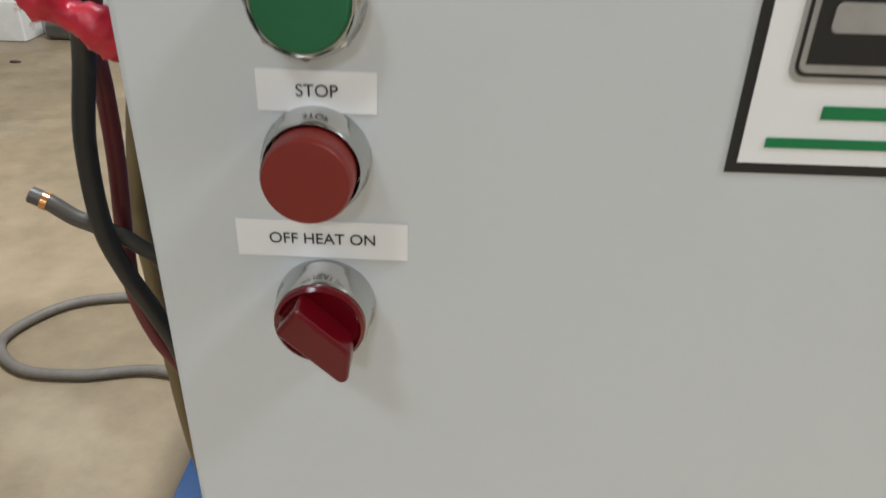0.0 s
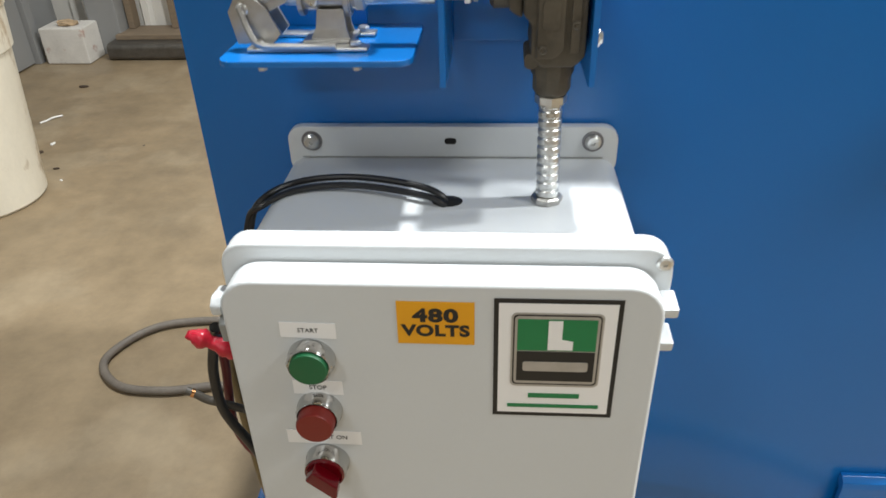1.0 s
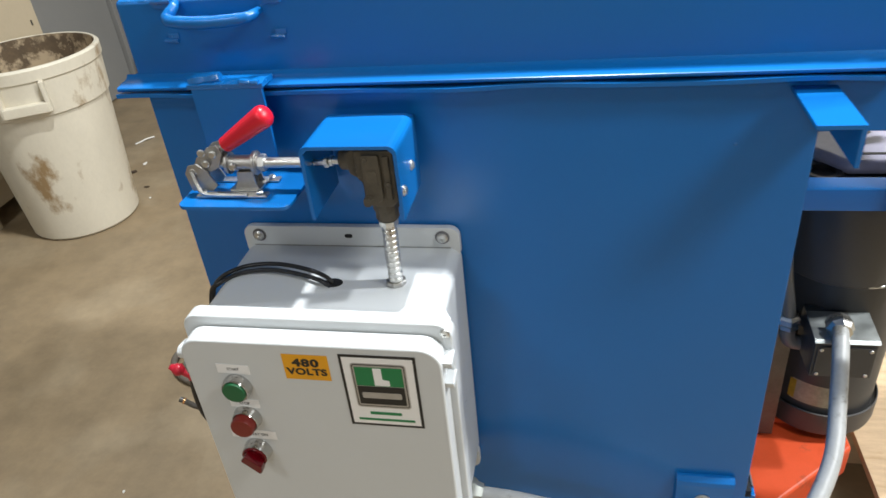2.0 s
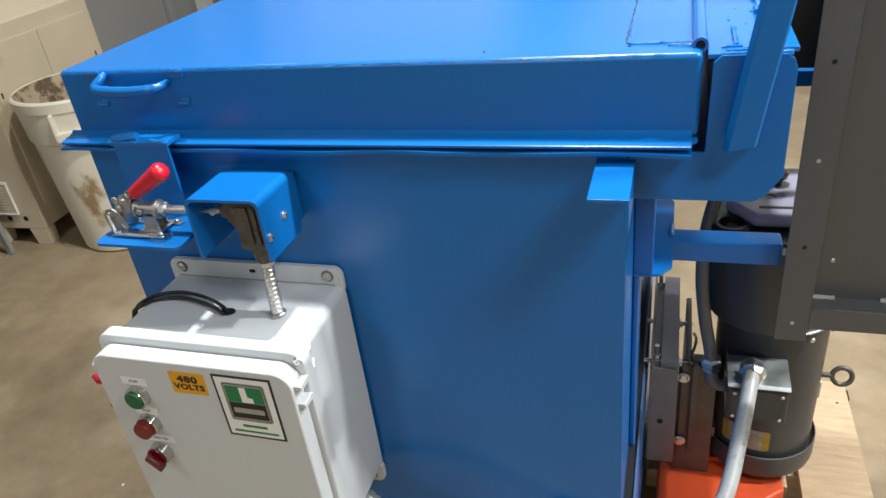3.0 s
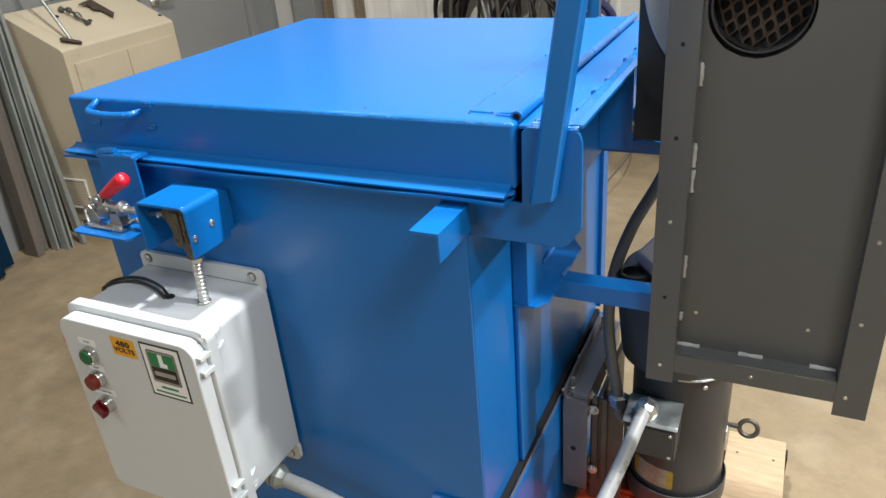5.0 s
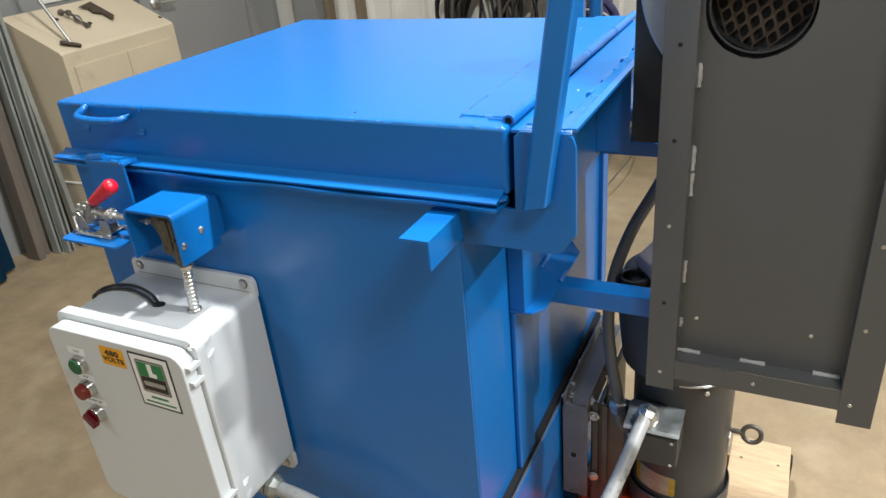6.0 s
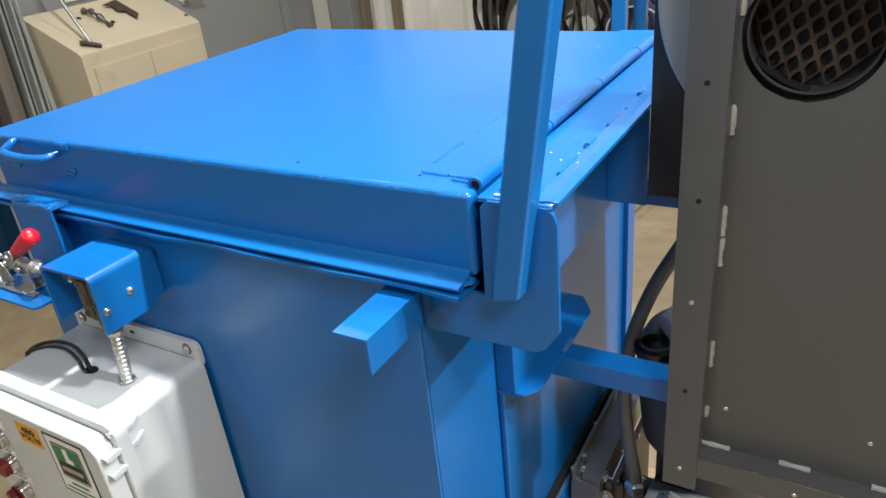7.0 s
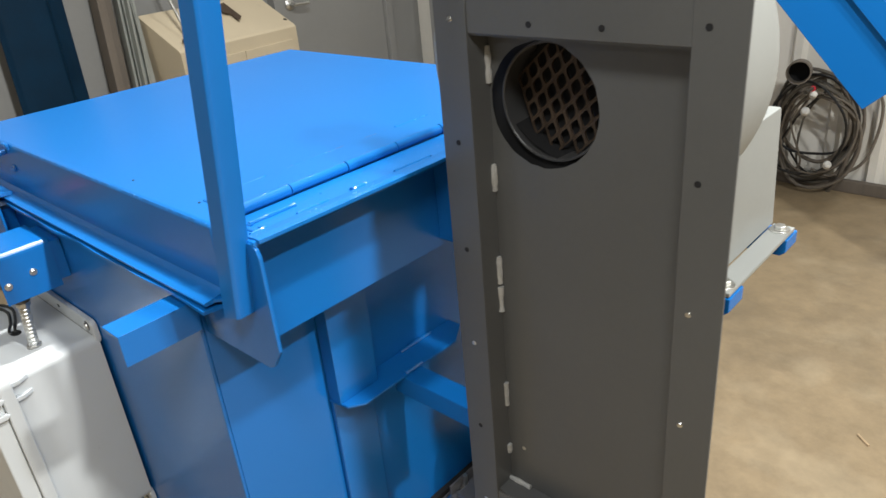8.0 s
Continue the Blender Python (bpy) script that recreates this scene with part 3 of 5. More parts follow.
def tank_lid():
    lid = part("lid", new_box(-0.256, 0.648, 0.018, 0.826, 1.236, LID_Z, 0.0075, 4), BLUE, tank, "wide flat blue lid, closed")
    # lower flange turned outwards
    part("lid_flange", prism(bmesh.new(), [(-0.268, -0.005), (0.636, -0.005), (0.648, 0.009), (0.648, 0.0175), (-0.2565, 0.0175), (-0.2565, 0.826), (-0.274, 0.826), (-0.274, 0.005)], "z", 1.2335, 1.2385, 0.001), BLUE, lid)
    part("flange_hem", prism(bmesh.new(), [(0.0178, 1.2331), (0.0178, 1.2462), (0.0135, 1.2424), (0.0050, 1.2402), (-0.0105, 1.2386), (-0.0125, 1.2372), (-0.0125, 1.2350), (-0.0110, 1.2331)], "x", -0.268, 0.641), BLUE, lid)
    # Black strip paints the shade in the gap below the lid flange.
    part("dark_gap", new_box(-0.262, 0.636, -0.001, 0.02, 1.2312, 1.2333), DARK, lid, "black strip for the shaded gap under the lid")
    weld_bead(lid, (-0.25, 0.0215, 1.3345), (0.64, 0.0215, 1.3345), 0.0022, 21)
    # bar handle on two tabs
    path = smooth_path([(-0.172, 0.018, 1.333), (-0.172, 0.008, 1.328), (-0.177, -0.002, 1.3195), (-0.165, -0.007, 1.3155), (-0.122, -0.009, 1.3140), (-0.086, -0.007, 1.3155), (-0.072, -0.001, 1.3170), (-0.067, 0.018, 1.319)], 6)
    part("handle", tube(bmesh.new(), path, 0.006, 12, [0.0042 + 0.0034 * math.sin(math.pi * min(1, i / (len(path) - 1))) ** 0.7 + 0.0003 * math.sin(i * 1.7) for i in range(len(path))]), BLUE, lid, "blue rod handle with rough welds")
    for x0 in (-0.203, -0.062):
        part("handle_tab", new_box(x0, x0 + 0.024, 0.0150, 0.0178, 1.3265, 1.3345, 0.0008), BLUE_RUN, lid)
        part("handle_tab", new_box(x0 + 0.010, x0 + 0.024, 0.0160, 0.0178, 1.290, 1.2965, 0.0006), BLUE_RUN, lid)
        weld_bead(lid, (x0, 0.015, 1.3355), (x0 + 0.026, 0.015, 1.3355), 0.0036, 31 + int(x0 * 100))
        weld_bead(lid, (x0 + 0.004, 0.016, 1.288), (x0 + 0.022, 0.016, 1.287), 0.0025, 35)
    # hinge: leaf welded on the lid, knuckled barrel
    part("hinge_leaf", new_box(0.562, 0.636, 0.062, 0.825, LID_Z + 0.0002, LID_Z + 0.0018, 0.0006), BLUE, lid)
    for k, (p, q, r) in enumerate((((0.566, 0.060), (0.600, 0.059), 0.0026), ((0.602, 0.060), (0.640, 0.058), 0.0032), ((0.610, 0.050), (0.642, 0.046), 0.003), ((0.565, 0.088), (0.565, 0.16), 0.0026), ((0.564, 0.20), (0.564, 0.29), 0.0022), ((0.565, 0.42), (0.565, 0.50), 0.0026), ((0.565, 0.62), (0.565, 0.70), 0.0024))):
        part("paint_run", weld(bmesh.new(), (*p, LID_Z + 0.0002), (*q, LID_Z + 0.0002), r, 41 + k), BLUE_RUN, lid, "glossy painted weld run")
    # paint cracked along the leaf's edge
    crack = random.Random(77)
    path = [Vector((0.5612 + 0.0035 * (crack.random() - 0.5), 0.065 + 0.012 * k, LID_Z + 0.0002)) for k in range(30)]
    part("paint_crack", tube(bmesh.new(), path, 0.0009, 6, [0.0004 + 0.0007 * crack.random() for _ in path]), RUST, lid, "brown crack in the paint")
    y = 0.042
    k = 0
    while y < 0.82:
        part("hinge_knuckle", rod(bmesh.new(), (0.645, y, LID_Z + 0.003), (0.645, min(y + 0.098, 0.83), LID_Z + 0.003), 0.0080 if k % 2 else 0.0084), BLUE, lid)
        y += 0.10
        k += 1
    # Black disc paints the shade in the barrel's hollow end.
    part("barrel_hollow", rod(bmesh.new(), (0.645, 0.0395, LID_Z + 0.003), (0.645, 0.0418, LID_Z + 0.003), 0.0045), DARK, lid, "black disc for the barrel's dark hollow end")
    part("barrel_lip", lathe(bmesh.new(), [(0.0084, 0), (0.0088, 0.002), (0.0088, 0.005), (0.0055, 0.005), (0.0055, 0.001)], facing(0.645, 0.0418, LID_Z + 0.003, (0, -1, 0)), 20, False), BLUE_RUN, lid)
    for x, yy in ((0.39, 0.047), (0.566, 0.052)):
        part("paint_nib", lathe(bmesh.new(), [(0.002, 0), (0.0015, 0.001), (0.0006, 0.0014)], Matrix.Translation((x, yy, LID_Z)), 8), DARK, lid)


tank_parts()
tank_lid()


# ---- control box on the tank's front ----
def control_box():
    t = thing("control_box", "pale grey fibreglass control box with buttons on its door", "control box")
    t.location = (0, 0, 0)
    z0, z1 = 0.606, 1.003
    # body with a draft towards the front
    bm = bmesh.new()
    prism(bm, rounded(-0.153, 0.153, z0 + 0.006, z1, 0.016), "y", -0.168, -0.0005, 0.0)
    body = part("body", bm, FIBRE, t)
    for zz0, zz1 in ((0.985, 1.034), (0.575, 0.622)):
        fl = part("mounting_flange", prism(bmesh.new(), rounded(-0.153, 0.153, zz0, zz1, 0.014), "y", -0.0055, 0.0045, 0.0015), FIBRE, t)
        zs = 1.020 if zz0 > 0.9 else 0.59
        for x in (-0.13, 0.13):
            part("washer", lathe(bmesh.new(), [(0.0098, 0), (0.0098, 0.0008), (0.0060, 0.0010)], facing(x, -0.0056, zs, (0, -1, 0)), 24), MOUNT, fl, "dull steel washer")
            pan_screw(x, -0.0064, zs, (0, -1, 0), fl, 0.0075, 0.0)
        part("slot", prism(bmesh.new(), rounded(-0.0055, 0.0055, zs - 0.003, zs + 0.003, 0.0028, 4), "y", -0.0061, -0.0052), DARK, fl)
    part("seam", new_box(-0.140, 0.140, -0.0066, -0.0056, 1.0035, 1.0045), GREY_LIGHT, t)
    # collar round the door
    part("collar", prism(bmesh.new(), rounded(-0.163, 0.1705, 0.590, 1.0145, 0.020), "y", -0.182, -0.160, 0.0095, 4), FIBRE, t)
    door = part("door", prism(bmesh.new(), rounded(-0.1575, 0.162, 0.598, 1.001, 0.026), "y", -0.211, -0.1824, 0.011, 5), FIBRE, t, "pale grey door with labels and buttons")
    pan_screw(0.1630, -0.1821, 1.003, (0, -1, 0), t, 0.0062)
    # clips on the hinge side and latch side
    for z in (0.975, 0.945, 0.690, 0.660):
        part("clip", prism(bmesh.new(), [(-0.204, z - 0.005), (-0.206, z + 0.004), (-0.184, z + 0.006), (-0.178, z + 0.001), (-0.184, z - 0.005)], "x", 0.1615, 0.1725, 0.0015), FIBRE, t)
    for z in (0.992, 0.962, 0.670, 0.640):
        part("lug", prism(bmesh.new(), [(0.1525, -0.160), (0.1640, -0.160), (0.1630, -0.146), (0.1545, -0.130), (0.1525, -0.130)], "z", z - 0.004, z + 0.004, 0.001), FIBRE, t)
    for z in (0.962, 0.64):
        part("latch", prism(bmesh.new(), [(-0.203, z + 0.001), (-0.204, z + 0.010), (-0.197, z + 0.016), (-0.178, z + 0.013), (-0.174, z + 0.004), (-0.178, z)], "x", -0.1695, -0.1605, 0.0025), FIBRE, t, "grey fibreglass latch")
        part("latch_body", prism(bmesh.new(), [(-0.200, z - 0.026), (-0.202, z - 0.008), (-0.196, z - 0.003), (-0.182, z - 0.005), (-0.180, z - 0.026)], "x", -0.1665, -0.1602, 0.0015), GREY_LIGHT, t)
        part("latch_pin", rod(bmesh.new(), (-0.1715, -0.186, z - 0.002), (-0.162, -0.186, z - 0.002), 0.003), ZINC, t)
    part("entry_hole", prism(bmesh.new(), [(0.002 + 0.013 * math.cos(a * 0.3927), -0.092 + 0.0095 * math.sin(a * 0.3927)) for a in range(16)], "z", z1 - 0.002, z1 + 0.0007), DARK, t, "dark cable hole")
    # labels
    P = -0.2112

    def label(name, x0, x1, zb, zt, mat, tilt=0.0):
        m = Matrix.Translation(((x0 + x1) / 2, 0, (zb + zt) / 2)) @ pose(0, 0, 0, 0, tilt, 0)
        w, h = (x1 - x0) / 2, (zt - zb) / 2
        return part(name, box(bmesh.new(), -w, w, P - 0.0004, P, -h, h, m=m), mat, t)

    a = label("label", -0.1155, -0.0735, 0.9515, 0.9655, WHITE_TAPE, 1.2)
    lettering("START", 0.0054, -0.0945, P - 0.0006, 0.9585, INK, a)
    a = label("label", -0.1130, -0.0740, 0.8955, 0.9092, WHITE_TAPE, 0.5)
    lettering("STOP", 0.0058, -0.0935, P - 0.0006, 0.9025, INK, a)
    a = label("label", -0.1252, -0.0640, 0.8410, 0.8555, WHITE_TAPE, 0.4)
    lettering("OFF HEAT ON", 0.0060, -0.0945, P - 0.0006, 0.8485, INK, a)
    a = label("sticker", -0.0277, 0.0283, 0.9485, 0.9865, YELLOW, 0.3)
    lettering("480", 0.0155, 0.0003, P - 0.0006, 0.9740, INK, a, 1.12, thick=0.00075, wide=1.28)
    lettering("VOLTS", 0.0135, 0.0003, P - 0.0006, 0.9605, INK, a, 1.08, thick=0.0006, wide=1.15)
    # maker's plate: dark border, white field, badge as plain shapes
    pl = label("maker_plate", 0.0421, 0.1326, 0.8795, 0.9905, INK)
    part("white_field", new_box(0.0456, 0.1291, P - 0.0007, P - 0.00045, 0.8832, 0.9868), WHITE_TAPE, pl)
    part("badge_rim", prism(bmesh.new(), rounded(0.0546, 0.1201, 0.9105, 0.9790, 0.0045), "y", P - 0.0011, P - 0.00075), SILVER_INK, pl)
    part("badge_line", prism(bmesh.new(), rounded(0.0561, 0.1186, 0.9125, 0.9775, 0.0035), "y", P - 0.0013, P - 0.00115), INK, pl)
    part("badge_ring", prism(bmesh.new(), rounded(0.0572, 0.1175, 0.9138, 0.9764, 0.003), "y", P - 0.0015, P - 0.00135), SILVER_INK, pl)
    part("green_field", new_box(0.0591, 0.1156, P - 0.0018, P - 0.00155, 0.9455, 0.9738), GREEN, pl)
    part("black_field", new_box(0.0591, 0.1156, P - 0.0018, P - 0.00155, 0.9165, 0.9445), INK, pl)
    part("white_angle", prism(bmesh.new(), [(0.0811, 0.9465), (0.0991, 0.9465), (0.0991, 0.9545), (0.0911, 0.9560), (0.0911, 0.9728), (0.0811, 0.9728)], "y", P - 0.0021, P - 0.00185), WHITE_TAPE, pl)
    part("silver_bar", prism(bmesh.new(), rounded(0.0636, 0.1111, 0.9262, 0.9352, 0.002), "y", P - 0.0021, P - 0.00185), SILVER_INK, pl)
    part("green_bar", new_box(0.0686, 0.1071, P - 0.0011, P - 0.00075, 0.8988, 0.9032), GREEN, pl)
    part("green_bar", new_box(0.0531, 0.1221, P - 0.0011, P - 0.00075, 0.8888, 0.8922), GREEN, pl)

    def button(z, mat, name, cap_h, ring_n, label):
        x = -0.0945
        m = facing(x, P + 0.0004, z, (0, -1, 0))
        ring = bmesh.new()
        lathe(ring, [(0.0183, 0), (0.0183, 0.003), (0.0174, 0.0055), (0.0172, 0.010), (0.0160, 0.0125), (0.0154, 0.003)], m, 36)
        b = part(name, ring, CHROME, t, label)
        cap = bmesh.new()
        lathe(cap, [(0.0148, 0.0), (0.0148, cap_h - 0.002), (0.0138, cap_h), (0.006, cap_h + 0.0006)], m, 32)
        part("cap", cap, mat, b)
        # Black disc paints the shadow ring between cap and chrome ring.
        part("dark_gap", lathe(bmesh.new(), [(0.0153, 0.0), (0.0153, 0.004)], m, 24), DARK, b)
        if ring_n == 8:
            part("nut", lathe(bmesh.new(), [(0.0181, 0.0035), (0.0185, 0.0075), (0.0176, 0.0105), (0.0166, 0.0112)], m, 8), CHROME, b)
        return b

    button(0.932, GREEN_BUTTON, "push_button", 0.0150, 8, "green push button in a chrome ring")
    button(0.8795, RED_BUTTON, "push_button", 0.0225, 32, "red push button in a chrome ring")
    # selector: red disc with a pointed lever bar, turned towards lower right
    x, z = -0.0945, 0.8215
    m = facing(x, P + 0.0004, z, (0, -1, 0))
    sel = part("selector_switch", lathe(bmesh.new(), [(0.0185, 0), (0.0185, 0.003), (0.0175, 0.0055), (0.0174, 0.012), (0.0166, 0.0145)], m, 36), CHROME, t, "red selector knob in a chrome ring")
    part("disc", lathe(bmesh.new(), [(0.0163, 0.010), (0.0163, 0.0160), (0.0150, 0.0172), (0.0138, 0.0160), (0.0, 0.0150)], m, 36), RED_KNOB, sel)
    knob = bmesh.new()
    prism(knob, [(-0.0068, 0.0122), (0.0060, 0.0138), (0.0060, -0.0118), (-0.0040, -0.0192), (-0.0068, -0.0178)], "y", P - 0.0270, P - 0.0135, 0.0016, 3)
    bmesh.ops.transform(knob, matrix=Matrix.Translation((x, 0, z)) @ pose(0, 0, 0, 0, -46, 0), verts=knob.verts)
    part("lever", knob, RED_KNOB, sel)


control_box()


# ---- things on the tank's front ----
def toggle_clamp():
    t = thing("toggle_clamp", "steel push-pull toggle clamp with red vinyl grip", "clamp")
    zb = 1.1330
    y = -0.080
    # base straps and feet
    bm = bmesh.new()
    for dy in (-0.020, 0.020):
        box(bm, -0.142, -0.052, y + dy - 0.006, y + dy + 0.006, zb, zb + 0.003, 0.001)
    part("base", bm, ZINC, t)
    for x in (-0.134, -0.062):
        for dy in (-0.020, 0.020):
            bolt("bolt", x, y + dy, zb + 0.003, (0, 0, 1), t, 0.0045)
    for x in (-0.134, -0.062):
        part("nut", lathe(bmesh.new(), [(0.0062, 0), (0.0062, 0.005), (0.0035, 0.0052), (0.0035, 0.009)], facing(x, y - 0.020, 1.1272, (0, 0, -1)), 6), ZINC, t)
    # rear cheek plates
    for dy in (-0.0135, 0.0105):
        part("cheek_plate", prism(bmesh.new(), [(-0.152, zb + 0.003), (-0.125, zb + 0.003), (-0.118, zb + 0.010), (-0.128, zb + 0.030), (-0.138, zb + 0.038), (-0.150, zb + 0.036), (-0.156, zb + 0.026)], "y", y + dy, y + dy + 0.003, 0.0006), STEEL, t)
    # guide barrel and its stand
    part("front_ear", prism(bmesh.new(), disc(y, zb + 0.034, 0.0145, 20), "x", -0.070, -0.066, 0.0006), STEEL, t)
    part("front_ear", prism(bmesh.new(), disc(y, zb + 0.034, 0.0135, 20), "x", -0.104, -0.100, 0.0006), STEEL, t)
    for dy in (-0.0115, 0.0085):
        part("guide_leg", prism(bmesh.new(), [(-0.098, zb + 0.003), (-0.066, zb + 0.003), (-0.069, zb + 0.012), (-0.070, zb + 0.027), (-0.090, zb + 0.027), (-0.092, zb + 0.014)], "y", y + dy, y + dy + 0.003, 0.0006), STEEL, t)
    part("guide_foot", new_box(-0.102, -0.064, y - 0.015, y + 0.015, zb + 0.0031, zb + 0.0058, 0.0008), STEEL, t)
    # Plain dark block between the two guide legs.
    part("dark_block", new_box(-0.090, -0.073, y - 0.008, y + 0.008, zb + 0.006, zb + 0.026, 0.002), DARK_STEEL, t, "dark block between the guide legs")
    bm = bmesh.new()
    mz = zb + 0.034
    lathe(bm, [(0.0095, 0), (0.0095, 0.030), (0.0125, 0.0302), (0.0125, 0.035), (0.009, 0.0352), (0.009, 0.038)], facing(-0.100, y, mz, (1, 0, 0)), 24)
    part("guide", bm, STEEL, t)
    part("lock_nut", lathe(bmesh.new(), [(0.0105, 0), (0.0105, 0.006), (0.0095, 0.007)], facing(-0.062, y, mz, (1, 0, 0)), 6), ZINC, t)
    part("plunger", rod(bmesh.new(), (-0.115, y, mz), (-0.004, y, mz), 0.0062), ZINC, t)
    part("plunger_screw", rod(bmesh.new(), (-0.004, y, mz), (0.018, y, mz), 0.0035), ZINC, t)
    part("screw_head", lathe(bmesh.new(), [(0.0065, 0), (0.0065, 0.004), (0.0055, 0.005)], facing(0.018, y, mz, (1, 0, 0)), 6), ZINC, t)
    # links and lever
    for dy in (-0.0085, 0.0055):
        part("link", prism(bmesh.new(), [(-0.142, zb + 0.026), (-0.130, zb + 0.023), (-0.112, zb + 0.032), (-0.104, zb + 0.050), (-0.110, zb + 0.060), (-0.122, zb + 0.057), (-0.134, zb + 0.044)], "y", y + dy, y + dy + 0.003, 0.0006), STEEL, t)
    part("link", prism(bmesh.new(), [(-0.118, zb + 0.040), (-0.112, zb + 0.046), (-0.088, zb + 0.038), (-0.088, zb + 0.030)], "y", y - 0.003, y + 0.003, 0.0006), STEEL, t)
    for x, z in ((-0.145, zb + 0.028), (-0.126, zb + 0.038), (-0.114, zb + 0.050), (-0.128, zb + 0.052), (-0.093, zb + 0.034)):
        part("rivet", lathe(bmesh.new(), [(0.0048, 0), (0.0048, 0.002), (0.0036, 0.003)], facing(x, y - 0.0085 - 0.003, z, (0, -1, 0)), 16), ZINC, t)
    # bent wire stop
    part("stop_wire", tube(bmesh.new(), smooth_path([(-0.146, y - 0.016, zb + 0.030), (-0.140, y - 0.020, zb + 0.014), (-0.132, y - 0.024, zb + 0.005), (-0.110, y - 0.026, zb + 0.004), (-0.075, y - 0.026, zb + 0.004)]), 0.0026, 8), STEEL, t)
    a, b = Vector((-0.113, y, zb + 0.050)), Vector((-0.037, y, zb + 0.097))
    part("lever_arm", rod(bmesh.new(), a, a.lerp(b, 0.3), 0.0055), STEEL, t)
    ends = [0.16 + 0.07 * i for i in range(11)] + [0.90, 0.935, 0.965, 0.985, 0.997, 1.0]
    pts = [a.lerp(b, u) for u in ends]
    rad = [0.0096 + 0.00039 * i for i in range(11)] + [0.0134, 0.0124, 0.0102, 0.0072, 0.0032, 0.0008]
    part("grip", tube(bmesh.new(), pts, 0.01, 20, rad), RED_GRIP, t, "glossy red vinyl grip")


def limit_switch():
    t = thing("limit_switch", "dirty olive-grey cast limit switch under a blue hood", "switch")
    part("body", prism(bmesh.new(), [(0.060, 1.190), (0.106, 1.190), (0.106, 1.126), (0.098, 1.118), (0.074, 1.118), (0.066, 1.126), (0.066, 1.150), (0.060, 1.156)], "y", -0.100, -0.046, 0.003), OLIVE, t)
    part("cover", prism(bmesh.new(), [(0.070, 1.186), (0.090, 1.186), (0.090, 1.132), (0.084, 1.126), (0.070, 1.126)], "y", -0.1045, -0.1003, 0.0015), OLIVE, t)
    part("side_rib", box(bmesh.new(), 0.094, 0.101, -0.1035, -0.1003, 1.13, 1.184, 0.001), OLIVE, t)
    part("head", lathe(bmesh.new(), [(0.010, 0), (0.0135, 0.003), (0.0135, 0.018), (0.012, 0.024)], facing(0.036, -0.076, 1.170, (1, 0, 0)), 20), OLIVE, t)
    for x, z in ((0.0745, 1.181), (0.0745, 1.133), (0.0975, 1.150)):
        part("cover_screw", lathe(bmesh.new(), [(0.0034, 0), (0.0034, 0.0016), (0.0022, 0.0024), (0.0008, 0.0014)], facing(x, -0.1046 if x < 0.09 else -0.1036, z, (0, -1, 0)), 12), OLIVE, t)
    part("raised_pad", prism(bmesh.new(), rounded(0.0735, 0.0865, 1.147, 1.168, 0.004, 4), "y", -0.1062, -0.1046, 0.0006), OLIVE, t)
    part("shoulder", prism(bmesh.new(), [(0.046, 1.184), (0.060, 1.190), (0.060, 1.152), (0.050, 1.158)], "y", -0.094, -0.056, 0.003), OLIVE, t)
    part("lug", prism(bmesh.new(), rounded(0.062, 0.072, 1.116, 1.128, 0.004, 4), "y", -0.096, -0.060, 0.001), OLIVE, t)
    part("plunger", rod(bmesh.new(), (0.022, -0.078, 1.168), (0.038, -0.078, 1.168), 0.0045), ZINC, t)
    part("plunger_tip", lathe(bmesh.new(), [(0.0065, 0), (0.0065, 0.003), (0.005, 0.004)], facing(0.0275, -0.078, 1.168, (-1, 0, 0)), 16), ZINC, t)
    part("neck", lathe(bmesh.new(), [(0.016, 0), (0.0165, 0.008), (0.0145, 0.012), (0.0145, 0.022), (0.012, 0.026)], facing(0.0840, -0.080, 1.1185, (0, 0, -1)), 10), OLIVE, t)


def flex_conduit():
    t = thing("flexible_conduit", "shiny spiral metal conduit into the control box top", "conduit")
    bm = bmesh.new()
    a, b = Vector((0.0845, -0.088, 1.008)), Vector((0.0840, -0.080, 1.096))
    n = 72
    pts = [a.lerp(b, i / n) for i in range(n + 1)]
    tube(bm, pts, 0.009, 18, [0.0094 if (i % 6) in (1, 2, 3, 4) else 0.0086 for i in range(n + 1)])
    part("spiral_sleeve", bm, ZINC, t)
    part("lock_nut", lathe(bmesh.new(), [(0.0130, 0), (0.0130, 0.004), (0.0115, 0.0055)], Matrix.Translation((0.0845, -0.088, 1.0035)), 8), STEEL, t)
    part("lock_nut", lathe(bmesh.new(), [(0.0125, 0), (0.0125, 0.006)], Matrix.Translation((0.0840, -0.0803, 1.086)), 8), ZINC, t)


def black_cable():
    t = thing("power_cable", "two thin black cables out of the control box top", "cable")
    for k, (dy, dz) in enumerate(((0.0, 0.0), (-0.010, -0.003))):
        p = [(0.003, -0.092 + dy * 0.3, 0.990), (-0.004, -0.090 + dy, 1.0085 + dz * 0.3), (-0.035, -0.077 + dy, 1.0125 + dz), (-0.085, -0.065 + dy, 1.0120 + dz), (-0.128, -0.070 + dy, 1.0095 + dz),
             (-0.153, -0.090 + dy, 1.005 + dz), (-0.166 - 0.003 * k, -0.098, 0.985), (-0.172 - 0.003 * k, -0.105, 0.93), (-0.176, -0.11, 0.80), (-0.178, -0.11, 0.62), (-0.17, -0.08, 0.45)]
        part("strand", tube(bmesh.new(), smooth_path(p, 7), 0.0029, 10), BLACK, t)


